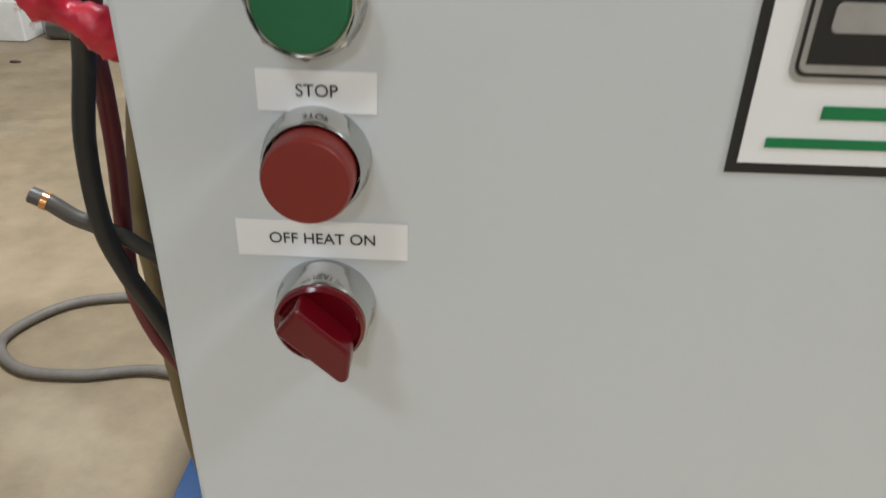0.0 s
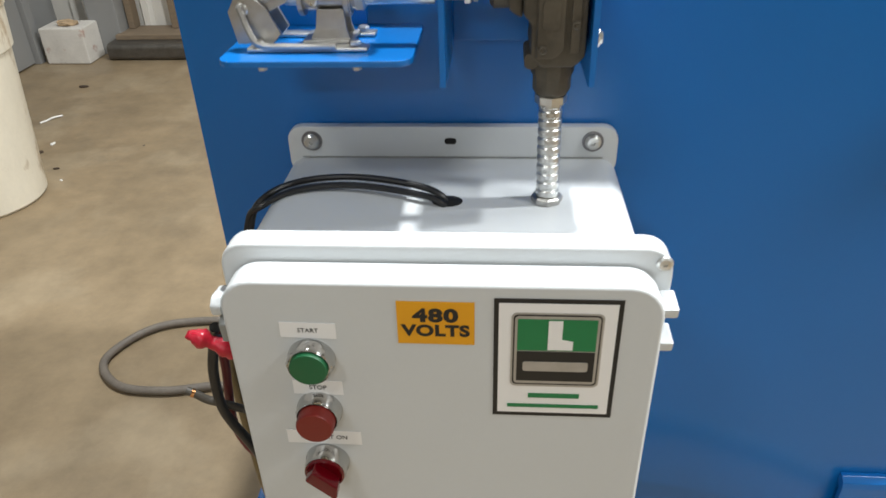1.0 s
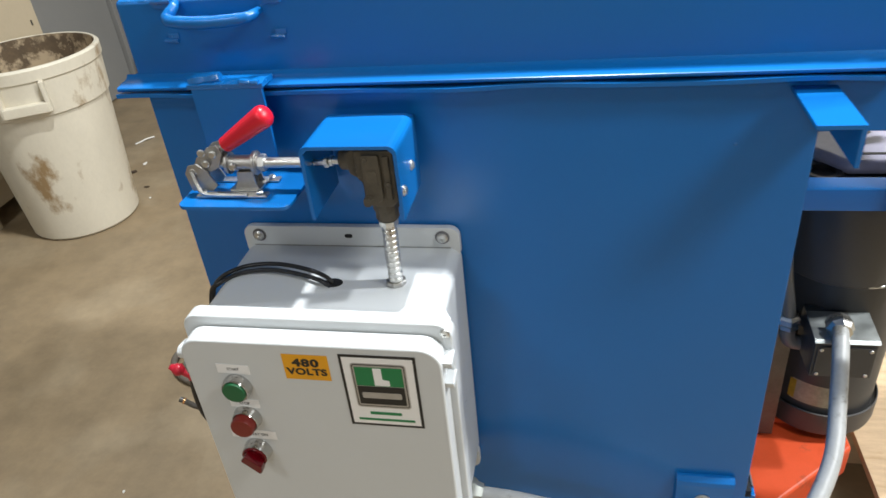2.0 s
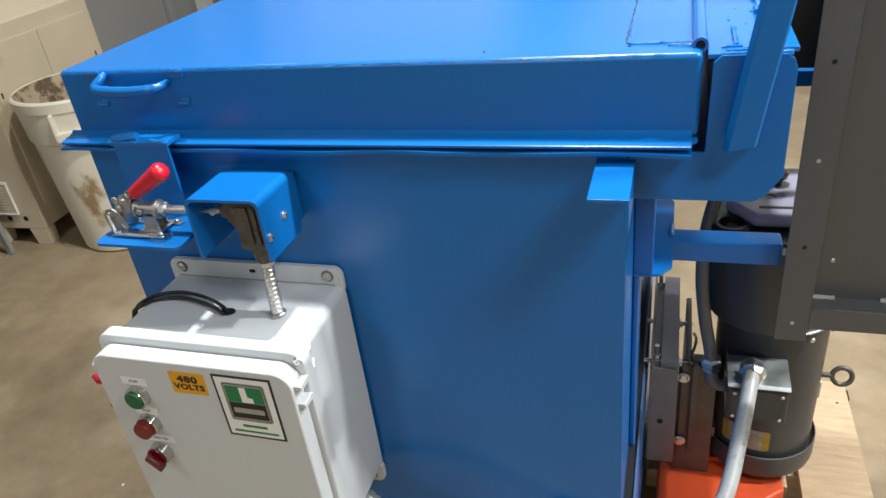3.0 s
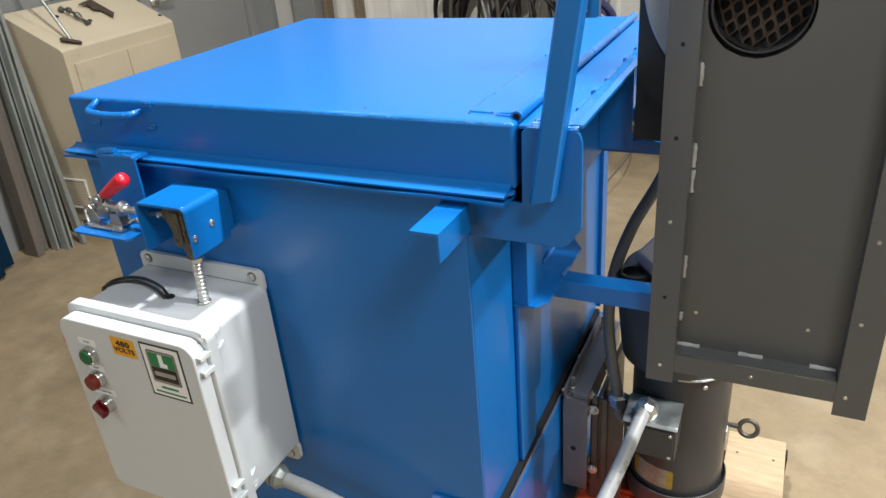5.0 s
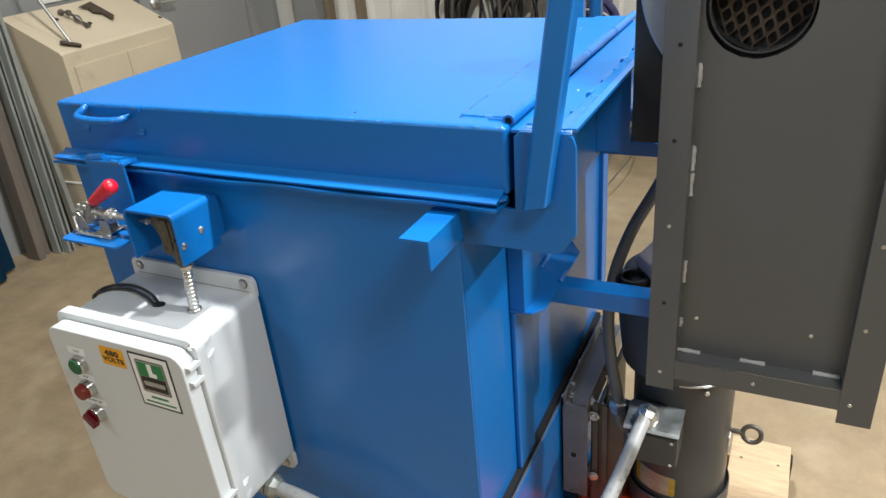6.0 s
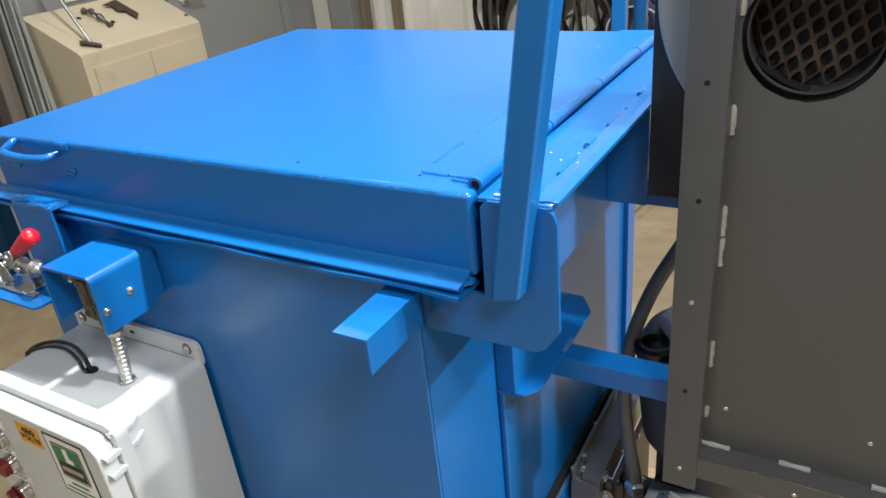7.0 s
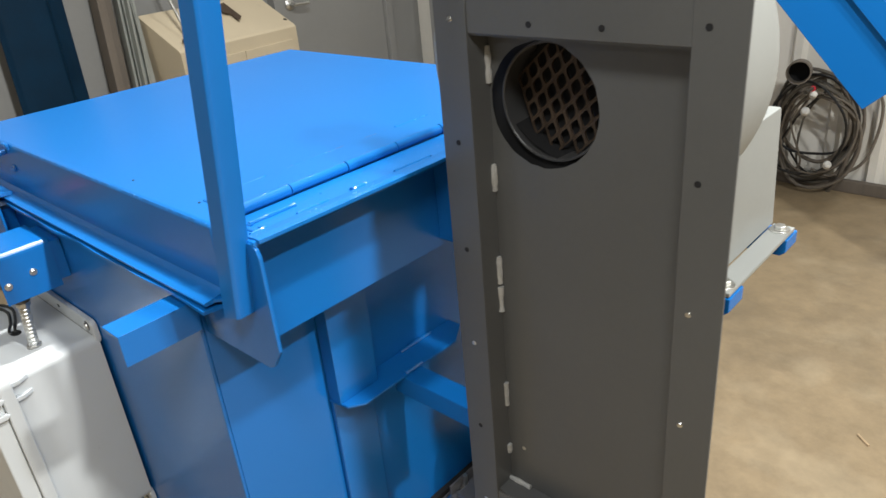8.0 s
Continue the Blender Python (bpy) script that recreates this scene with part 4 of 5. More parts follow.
def wire_bundle():
    t = thing("wire_bundle", "loose black, red and tan wires tied with red tape", "wires")
    part("black_wire", tube(bmesh.new(), smooth_path([(-0.186, -0.168, 0.925), (-0.200, -0.148, 0.894), (-0.209, -0.145, 0.857), (-0.211, -0.143, 0.815), (-0.206, -0.140, 0.788), (-0.199, -0.135, 0.763), (-0.192, -0.130, 0.735), (-0.190, -0.122, 0.70), (-0.192, -0.110, 0.65), (-0.192, -0.08, 0.45), (-0.20, -0.06, 0.20), (-0.26, 0.02, 0.012), (-0.34, 0.10, 0.008)]), 0.0047, 12), BLACK, t)
    part("red_wire", tube(bmesh.new(), smooth_path([(-0.184, -0.165, 0.921), (-0.199, -0.140, 0.898), (-0.205, -0.127, 0.874), (-0.207, -0.125, 0.841), (-0.214, -0.120, 0.789), (-0.216, -0.116, 0.758), (-0.211, -0.110, 0.725), (-0.203, -0.10, 0.69), (-0.197, -0.09, 0.62), (-0.196, -0.07, 0.45), (-0.21, -0.05, 0.22), (-0.30, 0.01, 0.010), (-0.38, 0.05, 0.007)]), 0.0043, 12), WIRE_RED, t)
    part("tan_wire", tube(bmesh.new(), smooth_path([(-0.19, -0.06, 0.92), (-0.220, -0.055, 0.86), (-0.227, -0.058, 0.828), (-0.233, -0.060, 0.779), (-0.232, -0.060, 0.740), (-0.231, -0.060, 0.702), (-0.229, -0.060, 0.65), (-0.228, -0.055, 0.595), (-0.215, -0.05, 0.45), (-0.205, -0.04, 0.2), (-0.24, 0.04, 0.010)]), 0.0052, 12), WIRE_TAN, t)
    part("green_wire", tube(bmesh.new(), smooth_path([(-0.2420, -0.141, 0.8285), (-0.234, -0.141, 0.8245), (-0.225, -0.140, 0.817), (-0.217, -0.138, 0.812), (-0.203, -0.130, 0.798), (-0.197, -0.112, 0.77), (-0.196, -0.095, 0.70), (-0.196, -0.08, 0.58), (-0.196, -0.078, 0.4)]), 0.0040, 12), WIRE_GREY, t)
    part("copper_end", rod(bmesh.new(), (-0.2372, -0.1412, 0.8261), (-0.2345, -0.1410, 0.8248), 0.0043), COPPER, t, "cut bright copper end")
    rnd = random.Random(5)
    bm = bmesh.new()
    pts = smooth_path([(-0.166, -0.172, 0.902), (-0.172, -0.176, 0.908), (-0.178, -0.178, 0.914), (-0.186, -0.179, 0.918), (-0.194, -0.180, 0.923), (-0.204, -0.181, 0.928)], 5)
    base = [0.0030, 0.0080, 0.0078, 0.0050, 0.0085, 0.0028]
    rad = [(base[min(5, int(i / 5))] + (base[min(5, int(i / 5) + 1)] - base[min(5, int(i / 5))]) * (i % 5) / 5) * (0.92 + 0.16 * rnd.random()) for i in range(len(pts))]
    tube(bm, pts, 0.01, 16, rad)
    for v in bm.verts:
        v.co += 0.0014 * Vector((noise.noise(v.co * 260), noise.noise(v.co * 260 + Vector((5, 0, 0))), noise.noise(v.co * 260 + Vector((0, 9, 0)))))
    link("tape_wrap", bm, RED_TAPE, t, "pink-red tape twisted round the wires", 85)


def loop_cable():
    t = thing("loop_cable", "worn grey-brown cable looped on the concrete floor", "cable")
    pts = [(-0.30, 0.55, 0.0135), (-0.45, 0.66, 0.0135), (-0.64, 0.735, 0.0135), (-0.80, 0.712, 0.0135), (-0.93, 0.725, 0.0135), (-1.015, 0.81, 0.0135), (-0.99, 0.91, 0.0135), (-0.91, 0.985, 0.0135), (-0.75, 1.012, 0.0135), (-0.58, 0.99, 0.0135), (-0.40, 0.90, 0.0135), (-0.20, 0.84, 0.0135)]
    part("cable", tube(bmesh.new(), smooth_path(pts), 0.0112, 12), LOOSE_CABLE, t)



toggle_clamp()
limit_switch()
flex_conduit()
black_cable()
wire_bundle()
loop_cable()


# ---- motor, mount and conduits beside the tank ----
MX, MY = 0.846, 0.558


def motor():
    t = thing("electric_motor", "dark grey upright electric motor with a junction box", "motor")
    at = Matrix.Translation((MX, MY, 0))
    part("body", lathe(bmesh.new(), [(0.108, 0.262), (0.111, 0.275), (0.111, 0.640), (0.109, 0.646)], at, 64), MOTOR_GREY, t)
    part("fan_cover", lathe(bmesh.new(), [(0.050, 0.232), (0.104, 0.232), (0.119, 0.240), (0.122, 0.252), (0.122, 0.298), (0.1195, 0.300), (0.1185, 0.285), (0.112, 0.283)], at, 64), MOTOR_GREY, t)
    part("upper_housing", lathe(bmesh.new(), [(0.112, 0.642), (0.1165, 0.646), (0.119, 0.665), (0.127, 0.74), (0.132, 0.81), (0.129, 0.840), (0.112, 0.858), (0.06, 0.864)], Matrix.Translation((MX - 0.022, MY - 0.010, 0)), 64), MOTOR_GREY, t, "dark grey motor end bell")
    part("seam_band", lathe(bmesh.new(), [(0.1112, 0.633), (0.1150, 0.636), (0.1150, 0.6445), (0.1112, 0.6465)], at, 64), MOTOR_GREY, t)
    # Thin bright arc laid along part of the motor seam.
    part("bright_arc", tube(bmesh.new(), [Vector((MX + 0.117 * math.cos(radians(a)), MY + 0.117 * math.sin(radians(a)), 0.641)) for a in range(272, 332, 6)], 0.0026, 8), ZINC, t)
    box_ = bmesh.new()
    prism(box_, [(0.366, 0.476), (0.366, 0.558), (0.372, 0.564), (0.448, 0.572), (0.475, 0.572), (0.475, 0.476)], "x", 0.752, 0.864, 0.003)
    jb = part("junction_box", box_, MOTOR_GREY, t, "dark grey junction box on the motor")
    part("top_cover", prism(bmesh.new(), [(0.364, 0.5605), (0.371, 0.5655), (0.448, 0.5735), (0.448, 0.576), (0.369, 0.568), (0.363, 0.5625)], "x", 0.750, 0.866, 0.0006), GALV, jb, "pale galvanised cover")
    part("cover_plate", new_box(0.757, 0.859, 0.3625, 0.3655, 0.480, 0.554, 0.002), MOTOR_GREY, jb)
    for x in (0.764, 0.852):
        for z in (0.487, 0.547):
            pan_screw(x, 0.3623, z, (0, -1, 0), jb, 0.004)
    # name plate wrapped on the shell
    bm = bmesh.new()
    for r0, a0, a1, z0, z1 in ((0.1118, 224, 274, 0.313, 0.370),):
        for k in range(10):
            aa, bb = radians(a0 + (a1 - a0) * k / 10), radians(a0 + (a1 - a0) * (k + 1) / 10)
            q = [bm.verts.new((MX + r0 * math.cos(a), MY + r0 * math.sin(a), z)) for a, z in ((aa, z0), (bb, z0), (bb, z1), (aa, z1))]
            bm.faces.new(q)
    np_ = part("name_plate", bm, NAME_PLATE, t, "silver and yellow motor name plate")
    for s0, s1 in ((221.5, 229), (268, 275.5)):
        bm = bmesh.new()
        for k in range(3):
            aa, bb = radians(s0 + (s1 - s0) * k / 3), radians(s0 + (s1 - s0) * (k + 1) / 3)
            bm.faces.new([bm.verts.new((MX + 0.1122 * math.cos(a), MY + 0.1122 * math.sin(a), z)) for a, z in ((aa, 0.316), (bb, 0.316), (bb, 0.367), (aa, 0.367))])
        part("yellow_band", bm, DULL_YELLOW, np_)
    # lifting eye
    part("eye_bolt", rod(bmesh.new(), (MX + 0.108, MY + 0.010, 0.447), (MX + 0.136, MY + 0.010, 0.447), 0.006), DARK_STEEL, t)
    ring = bmesh.new()
    c = Vector((MX + 0.157, MY + 0.010, 0.447))
    pts = [c + 0.020 * Vector((math.cos(a), 0.25 * math.sin(a), 0.97 * math.sin(a))) for a in (2 * math.pi * i / 24 for i in range(25))]
    tube(ring, pts, 0.0055, 10)
    part("lifting_eye", ring, DARK_STEEL, t, "dark steel lifting eye")
    for a in (300, 330):
        bolt("bolt", MX + 0.117 * math.cos(radians(a)), MY + 0.117 * math.sin(radians(a)), 0.625, (math.cos(radians(a)), math.sin(radians(a)), 0), t, 0.006)
    part("sticker", new_box(MX + 0.1095, MX + 0.1125, MY - 0.02, MY + 0.015, 0.405, 0.448), WHITE_TAPE, t)


def motor_top():
    t = thing("belt_guard", "glossy plastic guard with a black knob, violet reflection in its colour", "guard")
    part("cover", prism(bmesh.new(), [(0.725, 0.535), (0.775, 0.470), (0.885, 0.470), (0.935, 0.54), (0.935, 0.65), (0.87, 0.70), (0.76, 0.68)], "z", 0.8645, 0.892, 0.013, 4), LAV, t)
    part("print_bar", new_box(0.785, 0.850, 0.503, 0.512, 0.8922, 0.8928), INK, t)
    part("print_arc", tube(bmesh.new(), [Vector((0.80 + 0.022 * math.cos(a), 0.54 + 0.022 * math.sin(a), 0.8925)) for a in (0.5 + 0.2 * i for i in range(11))], 0.0013, 6), INK, t)
    part("knob", lathe(bmesh.new(), [(0.010, 0), (0.010, 0.012), (0.019, 0.016), (0.021, 0.024), (0.016, 0.030)], Matrix.Translation((0.824, 0.610, 0.8925)), 24), BLACK, t)
    part("ring", lathe(bmesh.new(), [(0.036, 0), (0.037, 0.014), (0.032, 0.020), (0.024, 0.020), (0.022, 0.006)], Matrix.Translation((0.737, 0.482, 0.852)), 32), BLACK, t)
    part("collar", lathe(bmesh.new(), [(0.118, 0), (0.120, 0.006), (0.10, 0.012)], Matrix.Translation((0.824, 0.548, 0.8525)), 40), BLACK, t)


def motor_mount():
    t = thing("motor_mount", "grey steel channel motor mount bolted to the tank", "motor mount")
    part("channel", prism(bmesh.new(), [(0.598, 0.300), (0.601, 0.300), (0.601, 0.536), (0.652, 0.536), (0.652, 0.490), (0.656, 0.490), (0.656, 0.558), (0.620, 0.558), (0.620, 0.540), (0.6025, 0.540), (0.6025, 0.564), (0.598, 0.564)], "y", 0.424, 0.760, 0.0008), MOUNT, t)
    part("end_cap", prism(bmesh.new(), [(0.598, 0.270), (0.657, 0.270), (0.657, 0.535), (0.650, 0.545), (0.606, 0.545), (0.598, 0.535)], "y", 0.4185, 0.4235, 0.001), MOUNT, t)
    part("hole", prism(bmesh.new(), disc(0.624, 0.395, 0.007, 14), "y", 0.4178, 0.4184), DARK, t)
    part("base_plate", new_box(0.672, 0.684, 0.445, 0.70, 0.28, 0.54, 0.003), DARK_STEEL, t)
    for z in (0.315, 0.50):
        part("cross_bar", new_box(0.684, 0.745, 0.47, 0.50, z, z + 0.03, 0.003), DARK_STEEL, t)
        bolt("bolt", 0.668, 0.432, z + 0.015, (0, -1, 0), t, 0.009, 0.013)
    for y in (0.455, 0.60):
        bolt("bolt", 0.6563, y, 0.535, (1, 0, 0), t, 0.009, 0.014)
        part("stud", rod(bmesh.new(), (0.585, y, 0.535), (0.685, y, 0.535), 0.005), ZINC, t)
    for y in (0.461, 0.745):
        bolt("bolt", 0.611, y, 0.5402, (0, 0, 1), t, 0.009, 0.013)
        part("stud", rod(bmesh.new(), (0.611, y, 0.54), (0.611, y, 0.574), 0.005), ZINC, t)
    # Added dark plate keeps the orange base and floor from showing through.
    part("filler_plate", new_box(0.6575, 0.736, 0.4460, 0.4515, 0.225, 0.535, 0.002), DARK_STEEL, t, "added dark plate hiding what lies behind the slide bars")
    for x0 in (0.664, 0.686):
        part("slide_bar", prism(bmesh.new(), rounded(x0, x0 + 0.013, 0.29, 0.548, 0.005, 4), "y", 0.4350, 0.4455, 0.001), DARK_STEEL, t, "dark worn slide bar")
    part("wire_clip", tube(bmesh.new(), smooth_path([(0.664, 0.50, 0.50), (0.682, 0.49, 0.53), (0.690, 0.48, 0.58), (0.684, 0.48, 0.60)]), 0.003, 8), ZINC, t)


def motor_conduit():
    t = thing("grey_conduit", "grey sealed flexible conduit from control box to motor", "conduit")
    p = [(0.792, 0.374, 0.590), (0.786, 0.338, 0.577), (0.768, 0.25, 0.53), (0.738, 0.14, 0.478), (0.668, 0.03, 0.438), (0.58, -0.045, 0.452), (0.45, -0.075, 0.512), (0.33, -0.078, 0.562), (0.23, -0.075, 0.583), (0.165, -0.072, 0.587)]
    part("sleeve", tube(bmesh.new(), smooth_path(p, 8), 0.0150, 18), COND_GREY, t)
    for c, d in (((0.795, 0.402, 0.586), (0, -1, 0.02)), ((0.130, -0.072, 0.592), (1, 0, -0.1))):
        part("gland", lathe(bmesh.new(), [(0.024, 0), (0.024, 0.008), (0.0205, 0.0085), (0.0205, 0.012), (0.0255, 0.0125), (0.0255, 0.022), (0.0205, 0.027), (0.018, 0.036)], facing(*c, d), 8), ZINC if c[0] > 0.5 else STUD, t, "zinc conduit gland")
    part("elbow", tube(bmesh.new(), smooth_path([(0.128, -0.072, 0.622), (0.124, -0.072, 0.609), (0.126, -0.072, 0.597), (0.142, -0.072, 0.5915)]), 0.018, 14), STUD, t)
    t = thing("grey_conduit", "dark grey sealed conduit rising behind the inlet panel", "conduit")
    p = [(0.722, 0.446, 0.548), (0.716, 0.446, 0.59), (0.702, 0.452, 0.66), (0.690, 0.462, 0.76), (0.694, 0.485, 0.86), (0.722, 0.52, 0.96), (0.770, 0.555, 1.06), (0.81, 0.58, 1.17)]
    part("sleeve", tube(bmesh.new(), smooth_path(p, 8), 0.0130, 16), COND_DARK, t)
    part("gland", lathe(bmesh.new(), [(0.0195, 0), (0.0195, 0.010), (0.017, 0.0105), (0.017, 0.014), (0.0225, 0.0145), (0.0225, 0.026), (0.016, 0.031)], facing(0.7225, 0.446, 0.535, (-0.05, 0, 1)), 6), ZINC, t)
    part("elbow", tube(bmesh.new(), smooth_path([(0.723, 0.446, 0.537), (0.724, 0.446, 0.515), (0.735, 0.448, 0.497), (0.755, 0.452, 0.490)]), 0.0155, 14), COND_DARK, t)


motor()
motor_top()
motor_mount()
motor_conduit()


# ---- blower and its inlet panel ----
def inlet_panel():
    t = thing("inlet_panel", "charcoal sheet-metal inlet panel with a round mesh opening", "panel")
    y, th = 0.280, 0.003
    x0, x1, xi0, xi1 = 0.806, 1.182, 0.856, 1.129
    zt, zti, zbi, zb = 1.576, 1.530, 0.818, 0.778
    leg = 0.752
    part("left_flange", new_box(x0, xi0, y, y + th, leg, zt, 0.0006), GREY_ENAMEL, t)
    part("right_flange", new_box(xi1, x1, y, y + th, leg, zt, 0.0006), GREY_ENAMEL, t)
    part("top_rail", new_box(xi0 + 0.0005, xi1 - 0.0005, y + 0.0015, y + 0.0045, zti, zt - 0.002, 0.0006), GREY_ENAMEL, t)
    part("bottom_rail", new_box(xi0 + 0.0005, xi1 - 0.0005, y + 0.0015, y + 0.0045, zb, zbi, 0.0006), GREY_ENAMEL, t)
    d = 0.318
    part("left_return", new_box(xi0 - 0.003, xi0, y + th, d + 0.004, leg + 0.02, zt, 0.0), GREY_ENAMEL, t)
    part("right_return", new_box(xi1, xi1 + 0.003, y + th, d + 0.004, leg + 0.02, zt, 0.0), GREY_ENAMEL, t)
    part("top_return", new_box(xi0, xi1, y + 0.0045, d, zti - 0.003, zti, 0.0), GREY_ENAMEL, t)
    part("bottom_return", new_box(xi0, xi1, y + 0.0045, d, zbi, zbi + 0.003, 0.0), GREY_ENAMEL, t)
    # back sheet with its round hole
    bm = bmesh.new()
    cx, cz, r = 0.9345, 1.4425, 0.0765
    n = 48
    rnd = random.Random(9)
    ring = [bm.verts.new((cx + (r + 0.0016 * (rnd.random() - 0.5)) * math.cos(2 * math.pi * i / n), d, cz + (r + 0.0016 * (rnd.random() - 0.5)) * math.sin(2 * math.pi * i / n))) for i in range(n)]
    def edge_at(a):
        c, s = math.cos(a), math.sin(a)
        k = min(((xi1 if c > 0 else xi0) - cx) / c if abs(c) > 1e-6 else 1e9, ((zti if s > 0 else zbi) - cz) / s if abs(s) > 1e-6 else 1e9)
        return (cx + k * c, d, cz + k * s)
    angles = [2 * math.pi * i / n for i in range(n)]
    corner = [math.atan2(zz - cz, xx - cx) % (2 * math.pi) for xx, zz in ((xi1, zti), (xi0, zti), (xi0, zbi), (xi1, zbi))]
    outer = []
    for a in angles:
        near = min(corner, key=lambda q: abs(q - a))
        outer.append(bm.verts.new(edge_at(near if abs(near - a) < math.pi / n else a)))
    for i in range(n):
        j = (i + 1) % n
        bm.faces.new((ring[i], outer[i], outer[j], ring[j]))
    back = part("back_sheet", bm, GREY_ENAMEL, t)
    part("collar", lathe(bmesh.new(), [(0.0700, 0.016), (0.0712, 0.0145), (0.0730, 0.0145), (0.0735, 0.017), (0.0735, 0.060), (0.0690, 0.060)], facing(cx, d + 0.002, cz, (0, 1, 0)), 56, False), MOTOR_GREY, t, "grey rolled ring behind the opening")
    # Added black ring and disc paint in the shade behind the opening.
    part("gap_shade", lathe(bmesh.new(), [(0.0736, 0.0), (0.165, 0.0), (0.165, 0.002), (0.0736, 0.002)], facing(cx, d + 0.0235, cz, (0, 1, 0)), 48, False), DARK, t, "black ring for the shaded gap behind the opening")
    part("throat", lathe(bmesh.new(), [(0.002, 0.0), (0.0732, 0.0), (0.0732, 0.002)], facing(cx, d + 0.0605, cz, (0, 1, 0)), 40, False), DARK, t, "black disc for the shade behind the mesh")
    # expanded mesh: a sheet of diamond cells, each with a pointed oval hole
    bm = bmesh.new()
    px, pz = 0.0215, 0.0165
    ym = d + 0.050
    lean = Matrix.Rotation(radians(14), 3, "Y")

    def spot(u, w, back=0.0):
        return bm.verts.new(Vector((cx, ym + back, cz)) + lean @ Vector((u, 0, w)))
    for i in range(-4, 5):
        for j in range(-5, 6):
            ax, az = (i + 0.5 * (j % 2)) * px, j * pz
            if math.hypot(ax, az) > 0.068:
                continue
            out, rim, deep = [], [], []
            for k in range(12):
                a = math.pi * k / 6
                c, q = math.cos(a), math.sin(a)
                e = 1 / (abs(c) / (px / 2) + abs(q) / pz)
                g = 1 / ((abs(c) / (px / 2 - 0.0036)) ** 1.35 + (abs(q) / (pz - 0.0056)) ** 1.35) ** (1 / 1.35)
                out.append(spot(ax + e * c, az + e * q))
                rim.append(spot(ax + g * c, az + g * q, -0.0006))
                deep.append(spot(ax + g * c, az + g * q, 0.0024))
            for k in range(12):
                m = (k + 1) % 12
                bm.faces.new((out[k], out[m], rim[m], rim[k]))
                bm.faces.new((rim[k], rim[m], deep[m], deep[k]))
    bmesh.ops.recalc_face_normals(bm, faces=bm.faces[:])
    tagged(part("mesh_screen", bm, RUST, t, "rusty expanded-metal mesh"), kind="stuff")
    # holes and rivets in the flanges
    for x, lift, kinds in ((0.831, 0.0, "BOBOOB"), (1.145, 0.004, "BBBBOO")):
        for k, kind in enumerate(kinds):
            bright = kind == "B"
            part("rivet" if bright else "hole", lathe(bmesh.new(), [(0.0036, 0), (0.003, 0.0008), (0.001, 0.0010)] if bright else [(0.0036, 0), (0.0036, 0.0004)], facing(x, y - 0.0001, 0.789 + lift + k * 0.1512, (0, -1, 0)), 12), ZINC if bright else DARK, t)
    for x in (0.944, 1.034):
        part("hole", lathe(bmesh.new(), [(0.0036, 0), (0.0036, 0.0005)], facing(x, y + 0.0014, 1.543, (0, -1, 0)), 12), DARK, t)
    part("rivet", lathe(bmesh.new(), [(0.0036, 0), (0.003, 0.0008)], facing(0.992, y + 0.0014, 0.799, (0, -1, 0)), 12), ZINC, t)
    for x, z in ((0.884, 0.895), (1.072, 0.895)):
        part("rivet", lathe(bmesh.new(), [(0.0036, 0), (0.003, 0.0008)], facing(x, d - 0.0002, z, (0, -1, 0)), 12), ZINC, t)
    # bare weld spots along the inner corners
    rnd = random.Random(4)
    for z, h in ((1.487, 0.045), (1.340, 0.037), (1.203, 0.042), (1.157, 0.04), (0.990, 0.042), (0.884, 0.016)):
        part("weld_spot", weld(bmesh.new(), (xi0 + 0.001, d - 0.003, z - h / 2), (xi0 + 0.001, d - 0.003, z + h / 2), 0.0042, int(z * 100)), SCRAPED, t)
    for x, w in ((0.876, 0.040), (0.986, 0.042), (1.105, 0.042)):
        part("weld_spot", weld(bmesh.new(), (x - w / 2, d - 0.003, zbi + 0.0045), (x + w / 2, d - 0.003, zbi + 0.0045), 0.0042, int(x * 100)), SCRAPED, t)



